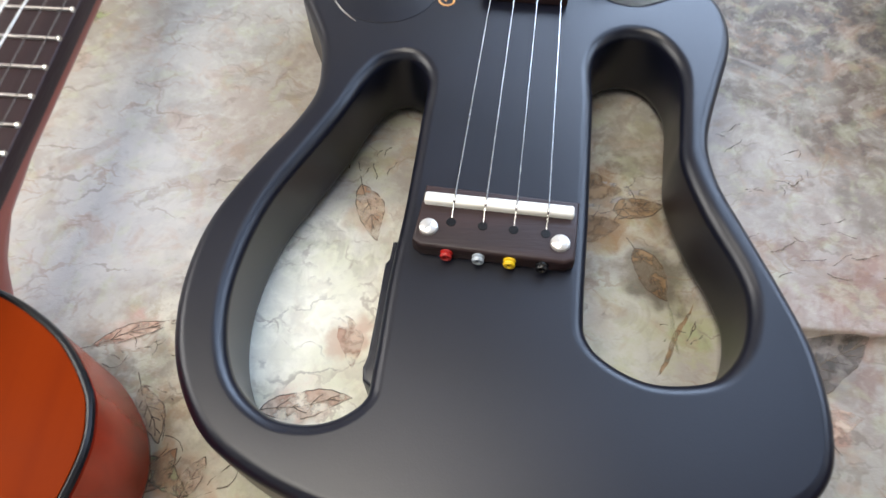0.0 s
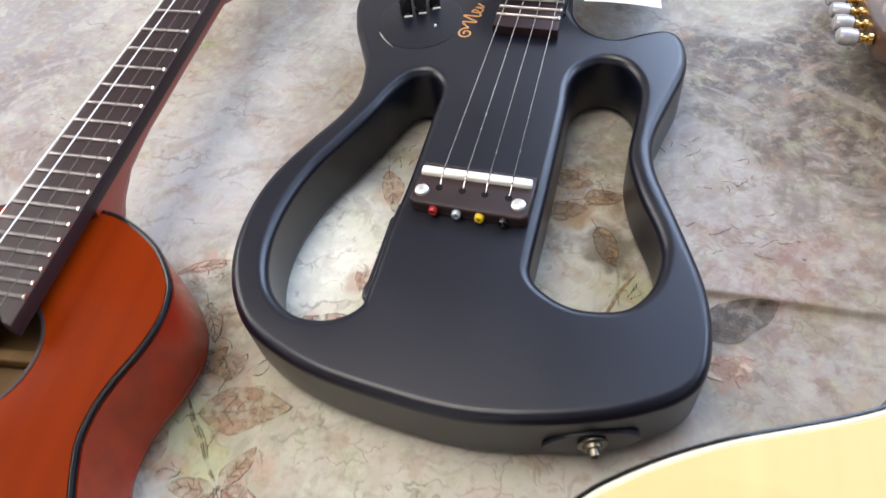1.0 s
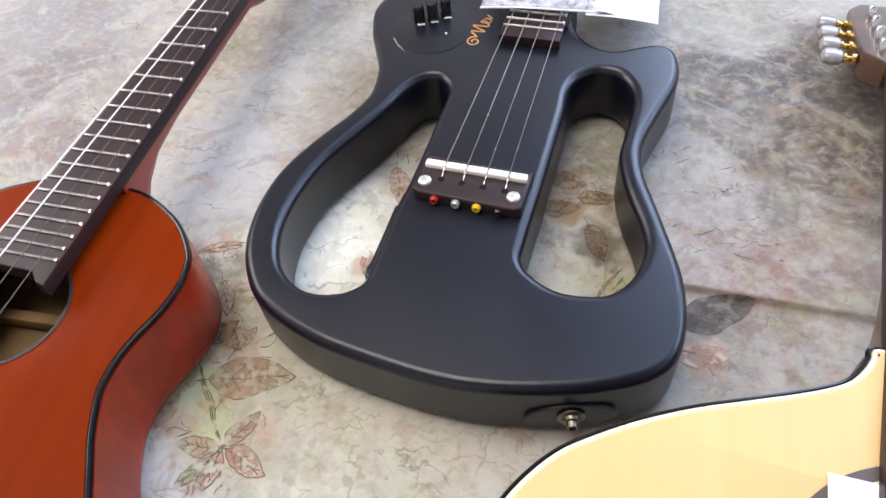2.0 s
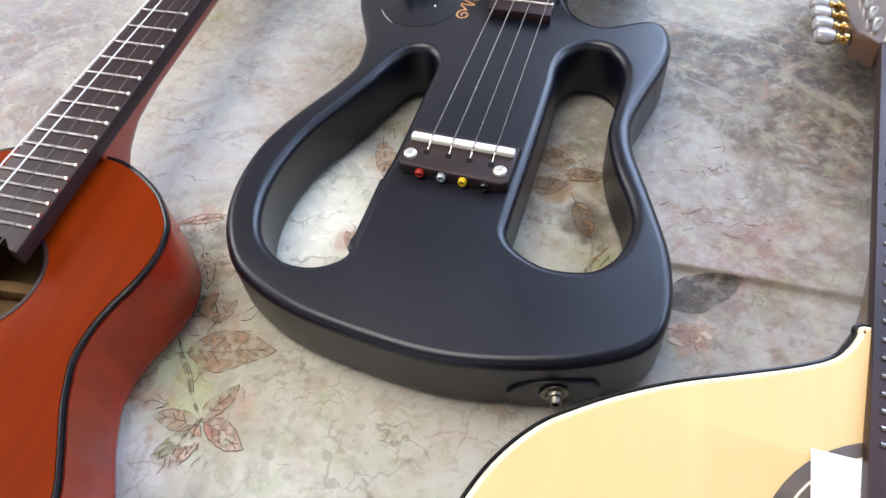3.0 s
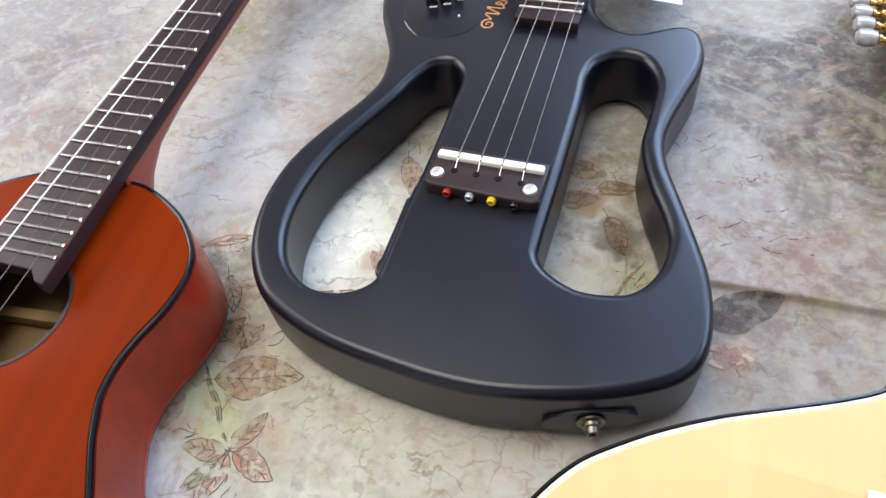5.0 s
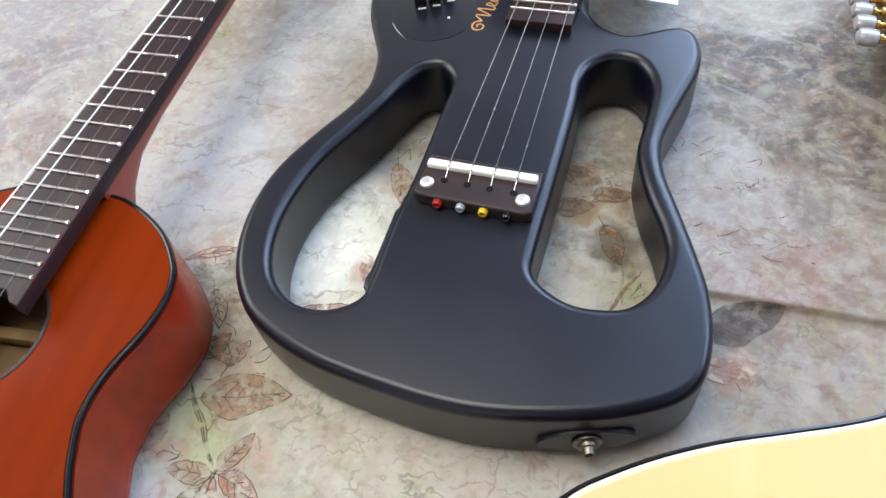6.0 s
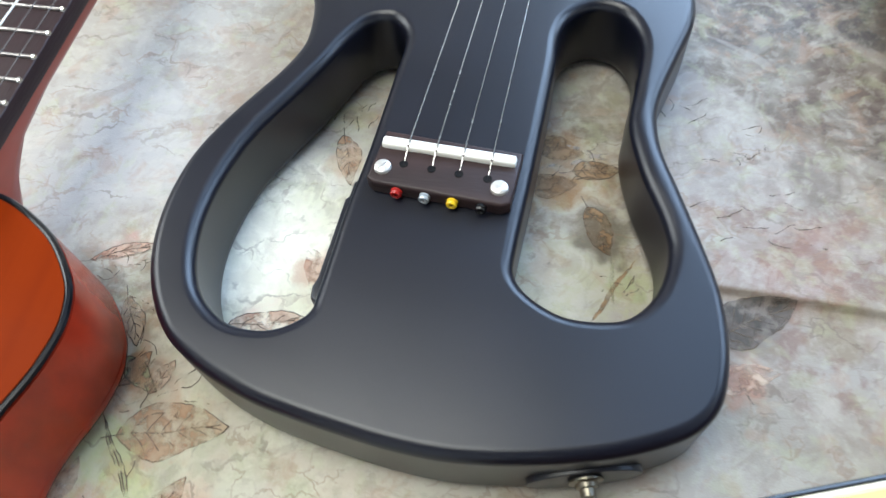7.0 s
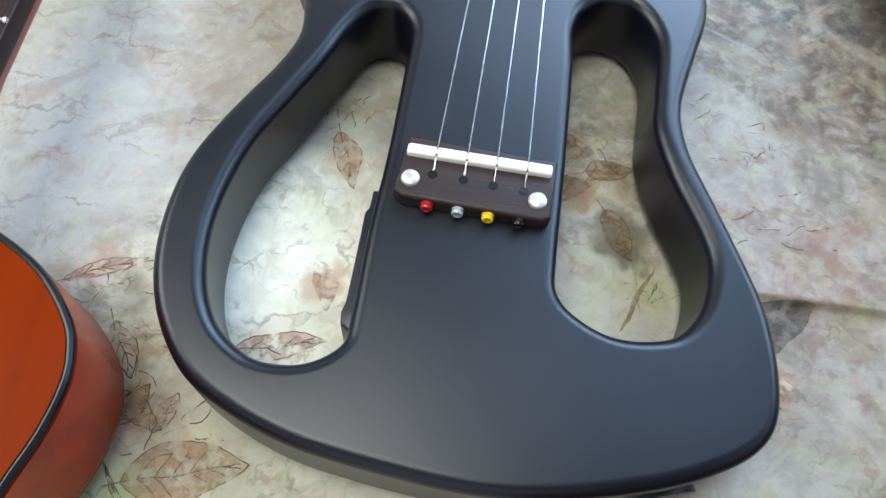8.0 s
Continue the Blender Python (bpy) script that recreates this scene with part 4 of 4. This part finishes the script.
def cards():
    top = 0.0656
    C = Matrix.Translation((0.1620, 0.0090, top)) @ Matrix.Rotation(radians(-4), 4, "Z")
    card = part("paper_card", plate("paper_card", [[(0, 0), (0.062, 0), (0.062, -0.052), (0, -0.052)]], 0, 0.0004, 0.0001, PAPER, C, 1), PAPER, None, "white paper card tucked under the mandolin strings")
    tagged(card, category="card")
    part("mark", tube([C @ Vector(q) for q in spline([(0.019, -0.014, 0.0006), (0.0215, -0.013, 0.0006), (0.021, -0.017, 0.0006), (0.019, -0.021, 0.0006), (0.0235, -0.020, 0.0006), (0.025, -0.024, 0.0006)], 4, False)], 0.0007, 5, flat=0.2), GREY_INK, card)
    # a clear film over the black fretboard, and the white leaflet beside it
    def sheet(x0, x1, y0, length, height, lift=0.0):
        bm = bmesh.new()
        rows = []
        for j in range(13):
            v = j / 12
            rows.append([bm.verts.new((x0 + (x1 - x0) * i / 8 + 0.003 * v, y0 + 0.003 * i / 8 + length * v, height(i / 8, v) + lift)) for i in range(9)])
        for a, b in zip(rows, rows[1:]):
            for i in range(8):
                bm.faces.new((a[i], a[i + 1], b[i + 1], b[i]))
        return bm

    lean = lambda u, v: 0.0505 - 0.006 * u - (0.043 - 0.004 * u) * v ** 0.8 + 0.001 * math.sin(3 * u + 2 * v)
    leaflet = part("paper_leaflet", sheet(0.058, 0.100, 0.2730, 0.15, lean), PAPER, None, "shiny white paper leaflet propped against the black neck")
    leaflet.modifiers.new("thickness", "SOLIDIFY").thickness = 0.0004
    tagged(leaflet, category="paper")
    part("printed_panel", sheet(0.064, 0.078, 0.2760, 0.12, lean, 0.0008), PALE_PRINT, leaflet, "pale lilac printed panel")
    film = part("plastic_film", sheet(-0.005, 0.064, 0.2745, 0.12, lambda u, v: 0.0502 + 0.0006 * math.sin(5 * u) + 0.0010 * v), FILM, None, "clear crinkled plastic film lying over the black fretboard")
    film.modifiers.new("thickness", "SOLIDIFY").thickness = 0.0003
    tagged(film, category="plastic film")
    part("film_edge", tube([(-0.005 + 0.0691 * i / 12, 0.2744 + 0.003 * i / 12, 0.0505 + 0.0006 * math.sin(5 * i / 12)) for i in range(13)], 0.0006, 6), PAPER, film, "bright folded edge")


room()
bed()
cover = cloth()
ink_strokes(cover, [(0.115, 0.214, -15, 0.030, 4), (0.135, 0.183, 25, 0.026, 4), (0.148, 0.165, -5, 0.024, 3), (0.127, 0.153, 5, 0.030, 4), (0.146, 0.192, 70, 0.014, 4),
                    (0.132, 0.203, 10, 0.032, 4), (0.132, 0.085, -48, 0.032, 4), (0.165, 0.160, 10, 0.040, 4)])
ink_strokes(cover, [(-0.118, 0.098, 15, 0.034, 11), (-0.102, 0.080, -40, 0.034, 8), (-0.088, 0.052, 30, 0.034, 9), (-0.066, 0.053, -20, 0.020, 3), (-0.038, 0.192, 100, 0.022, 7),
                    (0.070, 0.180, 10, 0.034, 7), (0.089, 0.114, 62, 0.022, 5), (-0.092, 0.014, 230, 0.028, 6), (-0.072, -0.012, 250, 0.022, 10), (-0.255, 0.195, 20, 0.050, 4)])
leaf_print(cover, -0.095, 0.0315, 13, 0.043, 0.023, LEAF_BROWN, 6)
leaf_print(cover, -0.075, 0.000, 185, 0.022, 0.011, LEAF_BROWN, 3)
leaf_print(cover, -0.073, 0.001, 64, 0.022, 0.010, LEAF_BROWN, 3)
leaf_print(cover, -0.072, 0.000, -20, 0.024, 0.012, LEAF_PINK, 4)
leaf_print(cover, -0.074, -0.001, 262, 0.024, 0.009, LEAF_PINK, 3)
leaf_print(cover, -0.075, -0.001, 238, 0.026, 0.008, LEAF_GREEN, 3)
leaf_print(cover, -0.102, 0.037, -53, 0.046, 0.0026, LEAF_GREEN, 0)
leaf_print(cover, -0.110, 0.003, 78, 0.020, 0.009, LEAF_BROWN, 3, False)
leaf_print(cover, 0.124, 0.100, 30, 0.040, 0.021, LEAF_GREY, 6)
leaf_print(cover, 0.122, 0.082, 14, 0.030, 0.013, LEAF_PINK, 4, False)
leaf_print(cover, 0.075, 0.156, -66, 0.026, 0.012, LEAF_RUST, 4)
leaf_print(cover, 0.079, 0.101, 62, 0.036, 0.0022, LEAF_RUST, 0, False)
leaf_print(cover, 0.088, 0.110, 96, 0.024, 0.0018, LEAF_GREEN, 0, False)
leaf_print(cover, 0.048, 0.164, 8, 0.022, 0.014, LEAF_RUST, 4, False)
leaf_print(cover, 0.050, 0.187, -4, 0.022, 0.015, LEAF_RUST, 4, False)
leaf_print(cover, 0.067, 0.174, 10, 0.022, 0.011, LEAF_RUST, 4)
leaf_print(cover, 0.053, 0.174, 22, 0.034, 0.0024, LEAF_PALE, 0, False)
leaf_print(cover, 0.063, 0.189, -18, 0.024, 0.0026, LEAF_PALE, 0, False)
leaf_print(cover, -0.040, 0.184, 288, 0.030, 0.012, LEAF_BROWN, 4)
leaf_print(cover, -0.066, 0.081, 12, 0.034, 0.011, LEAF_PINK, 4)
leaf_print(cover, -0.039, 0.121, 282, 0.022, 0.010, LEAF_PINK, 3, False)
leaf_print(cover, -0.136, 0.104, 22, 0.032, 0.007, LEAF_PINK, 3)
leaf_print(cover, -0.112, 0.088, 300, 0.024, 0.010, LEAF_BROWN, 4)
leaf_print(cover, -0.102, 0.050, 62, 0.018, 0.010, LEAF_BROWN, 3)
leaf_print(cover, -0.088, 0.049, 70, 0.016, 0.008, LEAF_PINK, 3)
leaf_print(cover, -0.106, 0.062, 330, 0.024, 0.009, LEAF_GREEN, 3)
leaf_print(cover, -0.215, 0.272, 28, 0.040, 0.009, LEAF_GREEN, 2, False)
black_instrument()
red_instrument()
natural_instrument()
cards()
